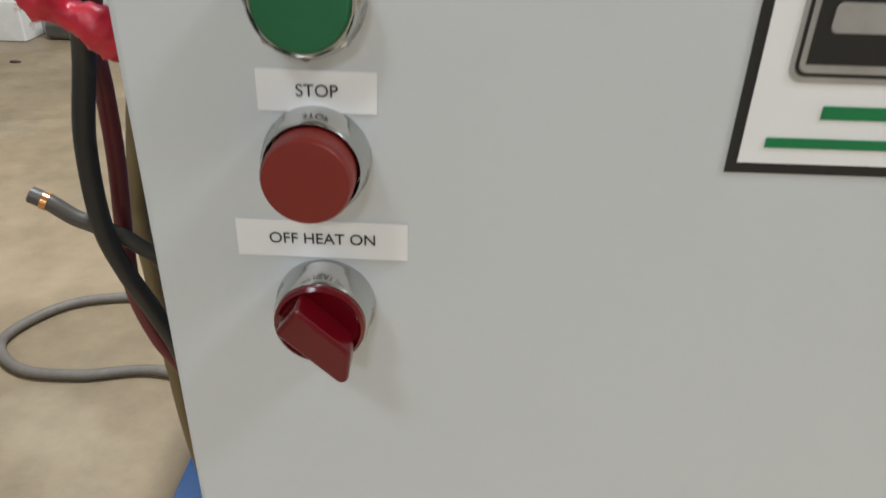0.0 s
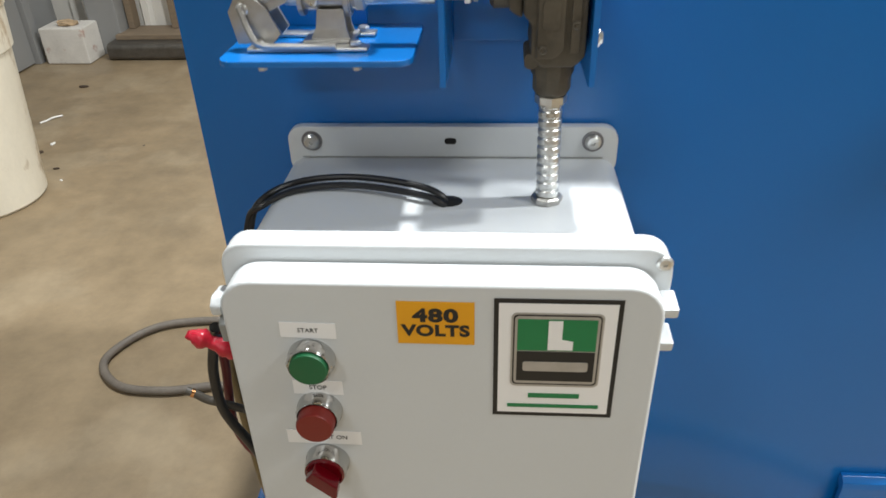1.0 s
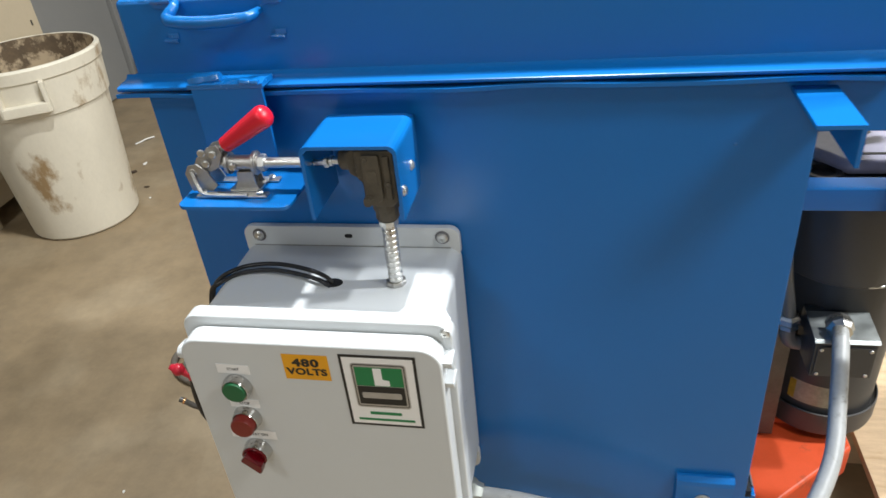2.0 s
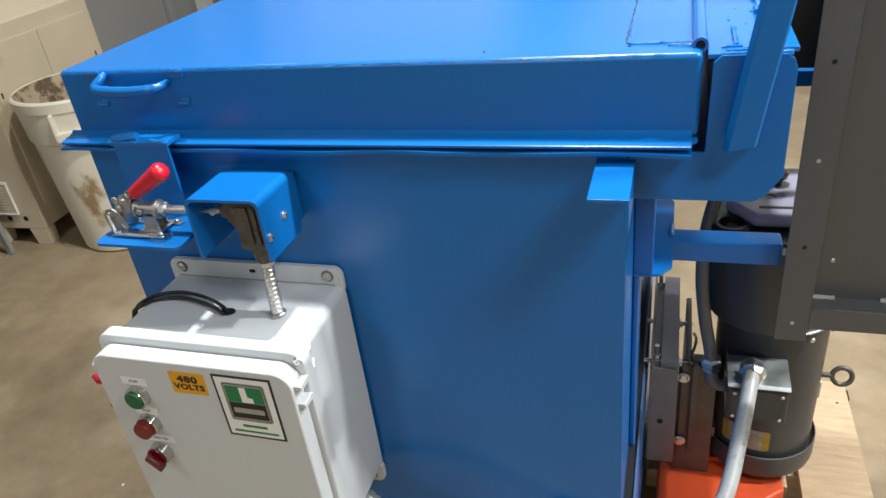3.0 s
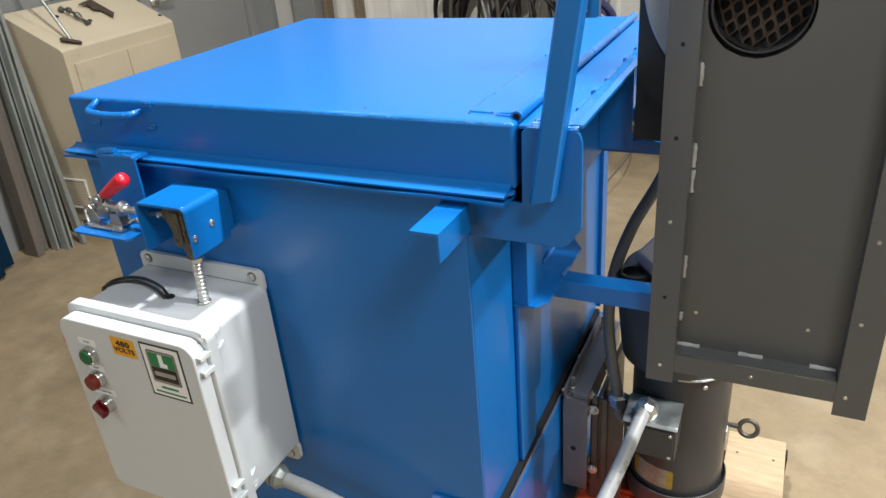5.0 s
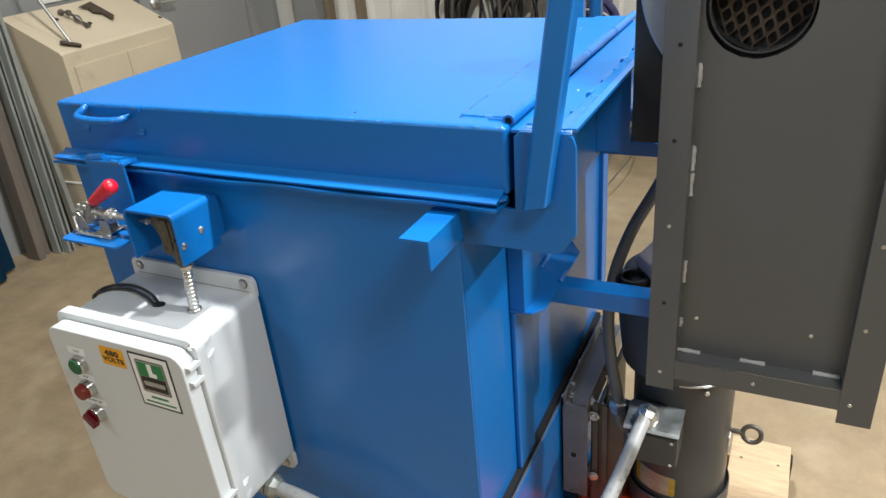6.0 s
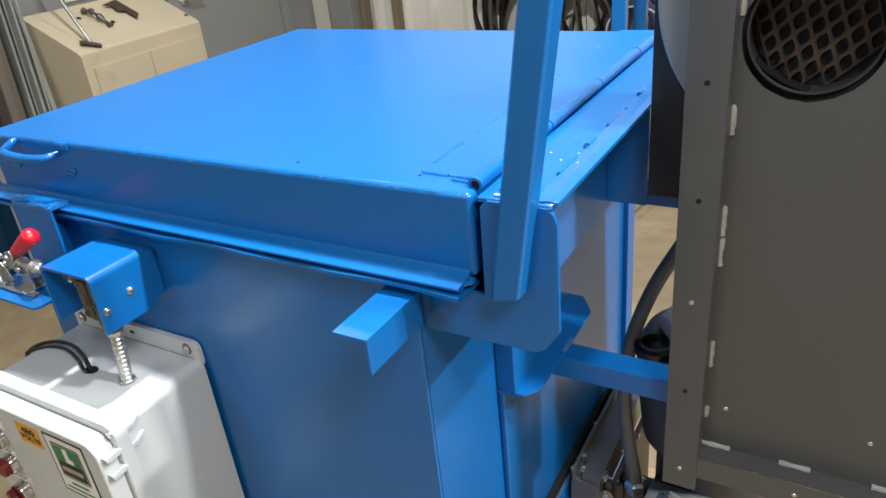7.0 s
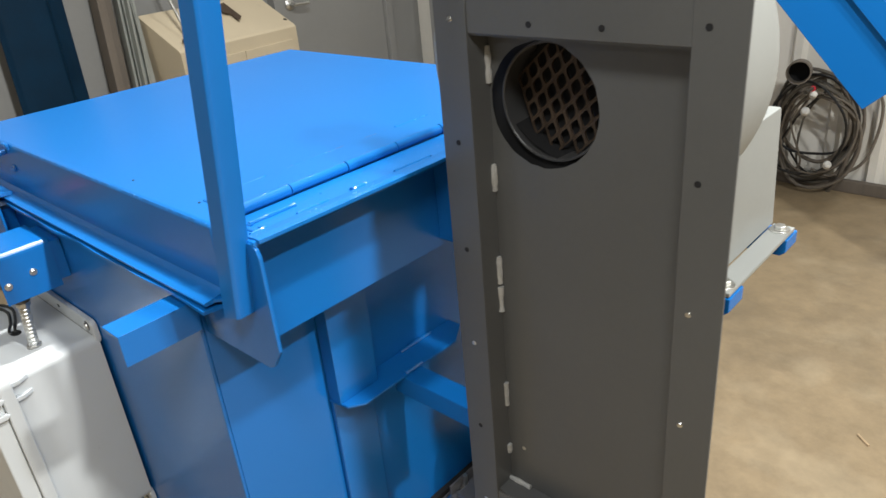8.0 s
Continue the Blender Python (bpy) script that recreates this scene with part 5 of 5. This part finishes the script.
def blower():
    t = thing("blower", "grey centrifugal blower with round scroll housing", "blower")
    cx, cz = 0.960, 1.487
    part("scroll", lathe(bmesh.new(), [(0.150, 0.0), (0.198, 0.0), (0.202, 0.004), (0.202, 0.098), (0.198, 0.102), (0.02, 0.102)], facing(cx, 0.3235, cz, (0, 1, 0)), 72, False), GREY_LIGHT, t)
    # Inner wall and drum are black to put the scroll's inner shade into colour.
    part("inner_wall", lathe(bmesh.new(), [(0.121, 0.002), (0.120, 0.074), (0.01, 0.074)], facing(cx, 0.345, cz, (0, 1, 0)), 48, False), DARK, t, "inner wall of the scroll, its shade painted black")
    # Outlet has a much darker colour than the scroll.
    part("outlet", new_box(0.750, 0.836, 0.342, 0.380, 1.214, 1.60, 0.003), NEAR_BLACK, t, "near-black blower outlet")
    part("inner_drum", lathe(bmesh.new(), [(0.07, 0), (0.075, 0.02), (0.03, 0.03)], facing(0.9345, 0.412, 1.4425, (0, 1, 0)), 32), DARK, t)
    # pedestal with sloping sides
    part("pedestal", prism(bmesh.new(), [(0.440, 1.184), (0.690, 1.184), (0.666, 1.372), (0.470, 1.372)], "x", 0.84, 1.094, 0.003), GREY_LIGHT, t)
    for x0 in (0.850, 1.094):
        f = part("foot_strip", new_box(x0, x0 + 0.031, 0.452, 0.693, 1.1775, 1.1835, 0.001), GREY_LIGHT, t)
        for y in (0.471, 0.673):
            bolt("bolt", x0 + 0.0155, y, 1.1836, (0, 0, 1), f, 0.009, 0.015)
    part("motor_drum", lathe(bmesh.new(), [(0.06, 0), (0.085, 0.01), (0.085, 0.20), (0.06, 0.215)], facing(cx, 0.428, cz + 0.015, (0, 1, 0)), 40), GREY_LIGHT, t)


inlet_panel()
blower()


# ---- on the floor beside the tank ----
def pallet():
    t = thing("pallet", "raw pine pallet under the motor", "pallet")
    for x0, x1, y0 in ((0.955, 1.110, 0.30), (0.775, 0.925, 0.52), (0.60, 0.75, 0.52)):
        part("deck_board", new_box(x0, x1, y0, 0.930, 0.108, 0.130, 0.002), WOOD, t)
    for y in (0.32, 0.58, 0.865):
        part("stringer", new_box(0.598 if y > 0.4 else 0.95, 1.105, y, y + 0.045, 0.0, 0.107, 0.002), WOOD, t)
    part("strap_end", new_box(1.1105, 1.116, 0.87, 0.905, 0.06, 0.125, 0.001), DARK, t)
    for x in (0.985, 1.08):
        part("nail", lathe(bmesh.new(), [(0.004, 0), (0.003, 0.001)], Matrix.Translation((x, 0.842, 0.130)), 8), DARK_STEEL, t)


def orange_base():
    t = thing("jack_base", "worn orange painted steel base on the pallet", "base")
    part("body", prism(bmesh.new(), [(0.625, 0.235), (0.69, 0.245), (0.900, 0.430), (0.900, 0.68), (0.625, 0.68)], "z", 0.1305, 0.216, 0.008, 3), ORANGE, t)
    part("rib", prism(bmesh.new(), [(0.64, 0.2165), (0.885, 0.2165), (0.885, 0.230), (0.64, 0.230)], "y", 0.49, 0.62, 0.002), ORANGE, t)


pallet()
orange_base()


# ---- along the left wall ----
def waste_bin():
    t = thing("waste_bin", "dirty white plastic bin with dried mud inside", "bin")
    t.location = (-1.978, 1.775, 0)
    h, r0, r1 = 0.772, 0.233, 0.298
    I = Matrix.Identity(4)

    def rad(z):
        return r0 + (r1 - 0.012 - r0) * z / h
    part("shell", lathe(bmesh.new(), [(r0 - 0.012, 0.0), (r0, 0.012), (rad(0.57), 0.57), (rad(0.575) + 0.010, 0.577), (rad(0.7) + 0.010, 0.70), (r1 - 0.006, 0.715), (r1, 0.722), (r1 + 0.002, h - 0.008), (r1 - 0.006, h), (r1 - 0.016, h), (r1 - 0.02, h - 0.02), (r0, 0.05), (0.02, 0.04)], I, 72, False), BUCKET, t)
    for a in (-60, 120):
        # moulded grip under the rim: two cheeks and a bar with a pocket behind it
        hd = bmesh.new()
        for y0, y1, z0, z1, ro in ((-0.085, 0.085, 0.600, 0.640, 0.016), (-0.092, -0.074, 0.600, 0.722, 0.012), (0.074, 0.092, 0.600, 0.722, 0.012)):
            piece = new_box(0.262, r1 + ro, y0, y1, z0, z1, 0.005)
            me = bpy.data.meshes.new("piece")
            piece.to_mesh(me)
            hd.from_mesh(me)
            bpy.data.meshes.remove(me)
            piece.free()
        bmesh.ops.transform(hd, matrix=pose(0, 0, 0, 0, 0, a), verts=hd.verts)
        part("handle", hd, BUCKET, t)
    bm = bmesh.new()
    n = 22
    grid = {}
    for i in range(n + 1):
        for j in range(n + 1):
            x, y = (i / n - 0.5) * 0.56, (j / n - 0.5) * 0.56
            if x * x + y * y < 0.272 ** 2:
                grid[i, j] = bm.verts.new((x, y, 0.54 + 0.06 * noise.noise((x * 9, y * 9, 1)) + 0.03 * noise.noise((x * 25, y * 25, 4)) + 0.35 * max(0, (x * x + y * y) ** 0.5 - 0.2)))
    for (i, j) in list(grid):
        if all(k in grid for k in ((i + 1, j), (i + 1, j + 1), (i, j + 1))):
            bm.faces.new((grid[i, j], grid[i + 1, j], grid[i + 1, j + 1], grid[i, j + 1]))
    part("inner_stain", lathe(bmesh.new(), [(rad(0.5) - 0.014, 0.50), (r1 - 0.0215, h - 0.022), (r1 - 0.0178, h - 0.002), (r1 - 0.0185, h - 0.022), (rad(0.5) - 0.011, 0.50)], I, 48, False), DIRT, t, "brown dried mud on the inner wall")
    part("contents", bm, DIRT, t, "dried mud and scraps in the bin")


def console():
    t = thing("control_console", "cream enamelled console cabinet with sloping top", "cabinet")
    t.matrix_world = pose(-2.33, 1.588, 0, 0, 0, 3)
    w, d, zf, zb = 0.82, 0.355, 1.038, 1.224
    part("body", prism(bmesh.new(), [(0, 0.09), (0, zf), (-0.012, zf + 0.012), (-d, zb), (-d, 0.09)], "y", 0.0, w, 0.004), BEIGE, t)
    for y0, y1 in ((0.0, 0.06), (w - 0.06, w)):
        part("foot", prism(bmesh.new(), [(-0.085, 0.0), (-0.004, 0.0), (0.0, 0.0898), (-0.102, 0.0898)], "y", y0, y1, 0.003), BEIGE, t)
        part("foot", prism(bmesh.new(), [(-d + 0.004, 0.0), (-d + 0.085, 0.0), (-d + 0.102, 0.0898), (-d, 0.0898)], "y", y0, y1, 0.003), BEIGE, t)
    part("corner_trim", prism(bmesh.new(), [(0.0005, -0.0005), (0.006, 0.0), (0.006, 0.010), (0.0005, 0.014)], "z", 0.095, zf - 0.004, 0.001), BEIGE, t)
    for y0, y1 in ((0.05, w / 2 - 0.002), (w / 2 + 0.002, w - 0.05)):
        dr = part("door", new_box(0.0004, 0.012, y0, y1, 0.20, zf - 0.070, 0.002), BEIGE, t)
        part("latch", new_box(0.0122, 0.018, y1 - 0.025 if y0 > 0.2 else y0 + 0.012, y1 - 0.018 if y0 > 0.2 else y0 + 0.019, 0.74, 0.765, 0.001), DARK_STEEL, dr)
    # vent on the near end
    v = part("vent", new_box(-0.280, -0.112, -0.006, -0.0005, 0.172, 0.350, 0.003), BEIGE, t, "cream louvred vent")
    for x0, x1, z0, z1 in ((-0.280, -0.112, 0.338, 0.350), (-0.280, -0.112, 0.172, 0.181), (-0.280, -0.270, 0.1815, 0.3375), (-0.122, -0.112, 0.1815, 0.3375)):
        part("frame", new_box(x0, x1, -0.014, -0.0062, z0, z1, 0.002), WHITE_PLASTIC, v)
    for k in range(10):
        part("slat", prism(bmesh.new(), [(-0.0062, 0.185 + k * 0.0152), (-0.012, 0.185 + k * 0.0152), (-0.0062, 0.195 + k * 0.0152)], "x", -0.269, -0.123), BEIGE, v)
    for k in range(3):
        part("hole", prism(bmesh.new(), disc(-0.285 + 0.095 * k, 0.147, 0.014, 14), "y", -0.0012, -0.0004), DARK, t)
    # slope fittings
    n = Vector((zb - zf, 0, d)).normalized()
    def on_slope(k, y, lift=0.0):
        p = Vector((-d * k, y, zf + (zb - zf) * k)) + n * lift
        return p
    for k, y in ((0.70, 0.245), (0.74, 0.345), (0.46, 0.375), (0.2, 0.80)):
        part("socket_hole", lathe(bmesh.new(), [(0.012, 0.003), (0.012, 0.005)], Matrix.Translation(on_slope(k, y)) @ n.to_track_quat("Z", "Y").to_matrix().to_4x4(), 14), DARK, t)
    part("handle_cast", tube(bmesh.new(), smooth_path([on_slope(0.80, 0.300, 0.012), on_slope(0.68, 0.305, 0.035), on_slope(0.55, 0.315, 0.03), on_slope(0.36, 0.325, 0.012)], 4), 0.02, 10, [0.012 + 0.007 * math.sin(i * 1.7) for i in range(len(smooth_path([on_slope(0.80, 0.300, 0.012), on_slope(0.68, 0.305, 0.035), on_slope(0.55, 0.315, 0.03), on_slope(0.36, 0.325, 0.012)], 4)))]), DARK_STEEL, t)
    bm = bmesh.new()
    q = [on_slope(k, y, 0.016) for k, y in ((0.80, 0.43), (0.86, 0.54), (0.45, 0.545), (0.36, 0.50), (0.56, 0.50), (0.62, 0.465), (0.74, 0.47))]
    a, b = [bm.verts.new(p) for p in q], [bm.verts.new(p + n * 0.004) for p in q]
    bm.faces.new(a[::-1])
    bm.faces.new(b)
    for i in range(7):
        bm.faces.new((a[i], a[(i + 1) % 7], b[(i + 1) % 7], b[i]))
    bmesh.ops.recalc_face_normals(bm, faces=bm.faces[:])
    part("bent_plate", bm, RUST, t, "rust-brown bent steel plate")
    for k, y in ((0.76, 0.50), (0.52, 0.525)):
        part("stud", lathe(bmesh.new(), [(0.006, 0.001), (0.006, 0.0158)], Matrix.Translation(on_slope(k, y)) @ n.to_track_quat("Z", "Y").to_matrix().to_4x4(), 10), STEEL, t)


def wall_sign():
    t = thing("wall_sign", "cream sign board with two rows of dark print", "sign")
    t.location = (XL + 0.002, 1.90, 1.235)
    part("board", new_box(0, 0.008, 0.0, 0.30, 0.0, 0.20, 0.004), SHEET_WHITE, t)
    me = lettering("PERMIT ONLY", 0.042, 0, 0, 0, INK, t)
    me.data.transform(pose(0.0088, 0.15, 0.035, 0, 0, 90))
    part("print_bar", new_box(0.0082, 0.009, 0.04, 0.26, 0.10, 0.14), INK, t)


def hook_rod():
    t = thing("hook_rod", "rusty steel rod with a flat foot on the console", "rod")
    a = Vector((-2.365, 1.690, 1.078))
    part("rod", rod(bmesh.new(), a, a + Vector((-0.412, 0.03, 0.56)), 0.009), STEEL, t)
    part("foot", box(bmesh.new(), -0.05, 0.05, -0.022, 0.022, -0.012, 0.004, 0.008, m=Matrix.Translation(a) @ pose(0, 0, 0, 0, 20, 60)), RUST, t)


def leaning_stock():
    # kind, foot x and y, tilt about x and y, width in y, depth in x
    stud, board = "dull galvanised steel channel stud leaning on the wall", "weathered grey-brown board leaning on the wall"
    spec = [("metal_stud", stud, "stud", -2.478, 1.470, -2.5, -6.5, 0.024, 0.028, STUD),
            ("metal_stud", stud, "stud", -2.500, 1.388, -5.2, -5.2, 0.040, 0.045, STUD),
            ("metal_stud", stud, "stud", -2.552, 1.362, -5.0, -5.0, 0.036, 0.050, STUD),
            ("board", board, "board", -2.628, 1.318, -4.2, -3.2, 0.045, 0.060, OLD_WOOD),
            ("board", board, "board", -2.592, 1.268, -4.0, -2.6, 0.042, 0.098, OLD_WOOD)]
    for nm, lab, cat, x, y, rx, ry, w, d, mat in spec:
        t = thing(nm, lab, cat, "stock leaning on the wall")
        t.matrix_world = pose(x, y, 0.004, rx, ry, 0)
        if nm == "metal_stud":
            bm = prism(bmesh.new(), [(-d, 0), (0, 0), (0, 0.012), (-0.003, 0.012), (-0.003, 0.003), (-d + 0.003, 0.003), (-d + 0.003, w - 0.003), (-0.003, w - 0.003), (-0.003, w - 0.012), (0, w - 0.012), (0, w), (-d, w)], "z", 0.0, 2.4)
        else:
            bm = new_box(-d, 0.0, 0.0, w, 0.0, 2.3, 0.003)
        part("length", bm, mat, t)
    t = thing("tarp", "dark blue tarpaulin hanging beside the boards", "tarpaulin")
    bm = bmesh.new()
    fold = [(0.838, 0.0), (0.87, 0.018), (0.98, 0.026), (1.07, 0.030), (1.098, 0.022), (1.112, -0.03), (1.15, -0.045), (1.192, -0.05)]
    row = smooth_path([Vector((x, y - 0.05, 0)) for y, x in fold], 6)
    n = len(row) - 1
    a = [[bm.verts.new((-2.57 - lean + p.x + off, p.y + 0.8 * lean + 0.006 * math.sin(i * 0.5), z)) for i, p in enumerate(row)] for off, z, lean in ((0, 0.02, 0), (0, 2.2, 0.11), (-0.004, 2.2, 0.11), (-0.004, 0.02, 0))]
    for p, q in zip(a, a[1:] + a[:1]):
        for i in range(n):
            bm.faces.new((p[i], p[i + 1], q[i + 1], q[i]))
    bmesh.ops.recalc_face_normals(bm, faces=bm.faces[:])
    part("sheet", bm, TEAL, t)
    part("rail", rod(bmesh.new(), (-2.69, 0.86, 2.205), (-2.69, 1.24, 2.205), 0.012), STEEL, t)


def foam_block():
    t = thing("foam_block", "chipped white foam block on the floor", "block")
    bm = new_box(-2.67, -2.40, 3.50, 3.70, 0.0, 0.215, 0.012)
    part("block", bm, FOAM, t)
    t = thing("paper_scrap", "crumpled rust-brown paper on the foam block", "paper")
    bm = bmesh.new()
    bmesh.ops.create_icosphere(bm, subdivisions=3, radius=0.06, matrix=Matrix.Translation((-2.52, 3.58, 0.226)) @ Matrix.Diagonal((1.1, 0.8, 0.3, 1)))
    for v in bm.verts:
        k = 0.022 * noise.noise(v.co * 30)
        v.co += Vector((k, -k, k))
        v.co.z = max(v.co.z, 0.2155)
    part("sheet", bm, WOOD, t)


waste_bin()
console()
wall_sign()
hook_rod()
leaning_stock()
foam_block()


# ---- along the back wall ----
def hose_coil(name, label, x, z, r, turns, mats, seed, rr=0.013):
    t = thing(name, label, "coil", "coils on the back wall")
    rnd = random.Random(seed)
    for k in range(turns):
        a, b = r * (0.62 + 0.5 * rnd.random()), r * (0.66 + 0.55 * rnd.random())
        ox, oz, y = 0.11 * (rnd.random() - 0.5), 0.10 * (rnd.random() - 0.5), YB - 0.055 - 0.16 * k / turns
        p1, p2, sag = rnd.random() * 6, rnd.random() * 6, 0.10 * rnd.random()
        pts = [Vector((x + ox + a * math.cos(u) * (1 + 0.07 * math.sin(2 * u + p1)), y + 0.02 * math.sin(2 * u + p2), z + oz + b * math.sin(u) * (1 + 0.07 * math.sin(3 * u + p2)) - sag * (1 - math.sin(u)))) for u in (2 * math.pi * i / 36 for i in range(37))]
        part("turn", tube(bmesh.new(), pts, rr * (0.55 + 0.6 * rnd.random()), 8), mats[k % len(mats)], t)
    for k in range(4):
        ex = x + r * (rnd.random() - 0.5)
        part("tail", tube(bmesh.new(), smooth_path([(x + 0.1 * (rnd.random() - 0.5), YB - 0.07 - 0.03 * k, z + r * 0.8), (ex, YB - 0.1 - 0.03 * k, z), (ex + 0.2 * (rnd.random() - 0.5), YB - 0.09 - 0.02 * k, z - r * 1.2), (ex + 0.3 * (rnd.random() - 0.5), YB - 0.08 - 0.02 * k, z - r * 1.6)]), rr * 0.6, 8), mats[(k + 1) % len(mats)], t)
    part("hook", rod(bmesh.new(), (x, YB - 0.034, z + r * 0.9), (x, YB - 0.12 - 0.02 * turns, z + r * 0.95), 0.010), DARK_STEEL, t)
    return t


coil = hose_coil("cable_coil", "grey-brown cables loosely coiled on the wall", 0.285, 0.41, 0.215, 12, (LOOSE_CABLE, WIRE_GREY, LOOSE_CABLE, BLACK), 2, 0.010)
part("pipe_end", lathe(bmesh.new(), [(0.055, 0), (0.062, 0.01), (0.062, 0.14), (0.054, 0.14), (0.054, 0.02)], facing(0.189, YB - 0.17, 0.68, (0.25, -1, 0.15)), 28, False), LOOSE_CABLE, coil, "grey-brown open pipe end")
# Bore is closed by a black disc that paints its shade.
part("pipe_bore", lathe(bmesh.new(), [(0.0535, 0.03), (0.01, 0.031)], facing(0.189, YB - 0.17, 0.68, (0.25, -1, 0.15)), 28), DARK, coil, "black disc for the shade inside the pipe")
for k, (x1, z1) in enumerate(((0.52, 0.42), (0.60, 0.46))):
    part("tail", tube(bmesh.new(), smooth_path([(0.30 + 0.05 * k, YB - 0.09, 0.74), (x1 - 0.06, YB - 0.10, 0.62), (x1, YB - 0.10, z1), (x1 - 0.05, YB - 0.10, 0.2), (0.40, YB - 0.11, 0.10), (0.30, YB - 0.13, 0.13)]), 0.008, 8), LOOSE_CABLE, coil)
for x, z, r, m in ((0.276, 0.591, 0.015, RED_TAPE), (0.284, 0.562, 0.018, WHITE_PLASTIC), (0.255, 0.469, 0.022, WHITE_PLASTIC), (0.401, 0.191, 0.021, WHITE_PLASTIC)):
    part("plug", lathe(bmesh.new(), [(r * 0.7, 0), (r, 0.008), (r, 0.030), (r * 0.6, 0.038)], facing(x, YB - 0.23, z, (0.4, -0.6, 0.7)), 12), m, coil)
hose_coil("cable_coil", "dark hoses looped on the wall", -1.00, 0.86, 0.26, 18, (BLACK, BLACK, WIRE_GREY), 6, 0.017)
hose_coil("cable_coil", "dark hoses looped on the wall", -0.60, 0.84, 0.24, 16, (WIRE_GREY, BLACK, BLACK), 8, 0.015)
cb = hose_coil("cable_coil", "violet cloth-wrapped hose bundle on the wall", -0.24, 0.77, 0.14, 7, (PURPLE,), 12, 0.022)
part("pale_hose", tube(bmesh.new(), [Vector((-0.23 + 0.17 * math.cos(u), YB - 0.22, 0.73 + 0.14 * math.sin(u))) for u in (2 * math.pi * i / 30 for i in range(31))], 0.006, 8), WHITE_PLASTIC, cb)


def floor_cable():
    t = thing("floor_cable", "thin pale cable lying across the floor", "cable")
    part("cable", tube(bmesh.new(), smooth_path([(-0.10, 2.2, 0.005), (0.02, 2.50, 0.02), (0.10, 2.72, 0.07), (0.14, 2.95, 0.10), (0.15, 3.2, 0.09), (0.12, 3.5, 0.04), (0.06, 3.75, 0.006)]), 0.0045, 8), WIRE_GREY, t)


floor_cable()


def conveyor():
    t = thing("conveyor", "bright blue inclined machine frame near the wall", "machine")
    d = Vector((-0.68, 0, 0.733)).normalized()
    n = Vector((d.z, 0, -d.x))
    p = Vector((0.772, 0, 0.835))
    q = [p, p + n * 0.20, p + n * 0.20 + d * 1.5, p + d * 1.5]
    part("side_plate", prism(bmesh.new(), [(v.x, v.z) for v in q], "y", 2.58, 2.66, 0.004), BLUE, t)
    q2 = [p + n * 0.205, p + n * 0.285, p + n * 0.285 + d * 1.5, p + n * 0.205 + d * 1.5]
    part("belt_rail", prism(bmesh.new(), [(v.x, v.z) for v in q2], "y", 2.55, 3.0, 0.004), BLUE, t)
    part("side_plate", prism(bmesh.new(), [(v.x, v.z) for v in q], "y", 2.92, 3.0, 0.004), BLUE, t)
    for y in (2.60, 2.93):
        part("leg", new_box(-0.02, 0.04, y, y + 0.05, 0.0, 1.62, 0.003), BLUE, t)


conveyor()

# scraps on the floor
def chip(label, x, y, r, mat, turn, seed):
    """A small broken lump with an uneven outline."""
    sc = thing("scrap", label, "scrap", "floor scraps")
    rnd = random.Random(seed)
    pts = [(r * (0.6 + 0.6 * rnd.random()) * math.cos(a), 0.6 * r * (0.6 + 0.6 * rnd.random()) * math.sin(a)) for a in (2 * math.pi * i / 7 for i in range(7))]
    bm = prism(bmesh.new(), pts, "z", 0.0, 0.3 * r, 0.06 * r)
    bmesh.ops.transform(bm, matrix=pose(x, y, 0.0005, 0, 0, turn), verts=bm.verts)
    part("lump", bm, mat, sc)


for k, (x, y, r, mat, lab) in enumerate(((-2.237, 3.09, 0.028, RUST, "dark brown scrap lying on the concrete floor"), (-1.995, 2.21, 0.026, RUST, "dark brown scrap lying on the concrete floor"),
                                         (-1.985, 2.31, 0.018, WHITE_PLASTIC, "white plastic crumb on the concrete floor"), (-1.747, 1.94, 0.010, WHITE_PLASTIC, "white plastic crumb on the concrete floor"),
                                         (-1.83, 2.05, 0.016, RUST, "dark brown scrap lying on the concrete floor"), (-1.55, 2.30, 0.007, DARK_STEEL, "tiny dark chip on the concrete floor"),
                                         (-0.9, 0.3, 0.006, WHITE_PLASTIC, "white plastic crumb on the concrete floor"), (-0.62, 0.9, 0.007, DARK_STEEL, "tiny dark chip on the concrete floor"))):
    chip(lab, x, y, r, mat, 47 * k, k)


def twig(name, label, pts, r, mat):
    t = thing(name, label, "scrap", "floor scraps")
    part("strand", tube(bmesh.new(), smooth_path(pts), r, 8), mat, t)


twig("string", "short pale string lying on the concrete floor", [(-2.185, 2.555, 0.005), (-2.165, 2.59, 0.006), (-2.145, 2.61, 0.012), (-2.125, 2.655, 0.005)], 0.0045, WHITE_PLASTIC)
twig("stick", "thin tan wooden stick on the concrete floor", [(1.095, 1.796, 0.004), (1.115, 1.778, 0.004), (1.136, 1.760, 0.004)], 0.0038, WOOD)
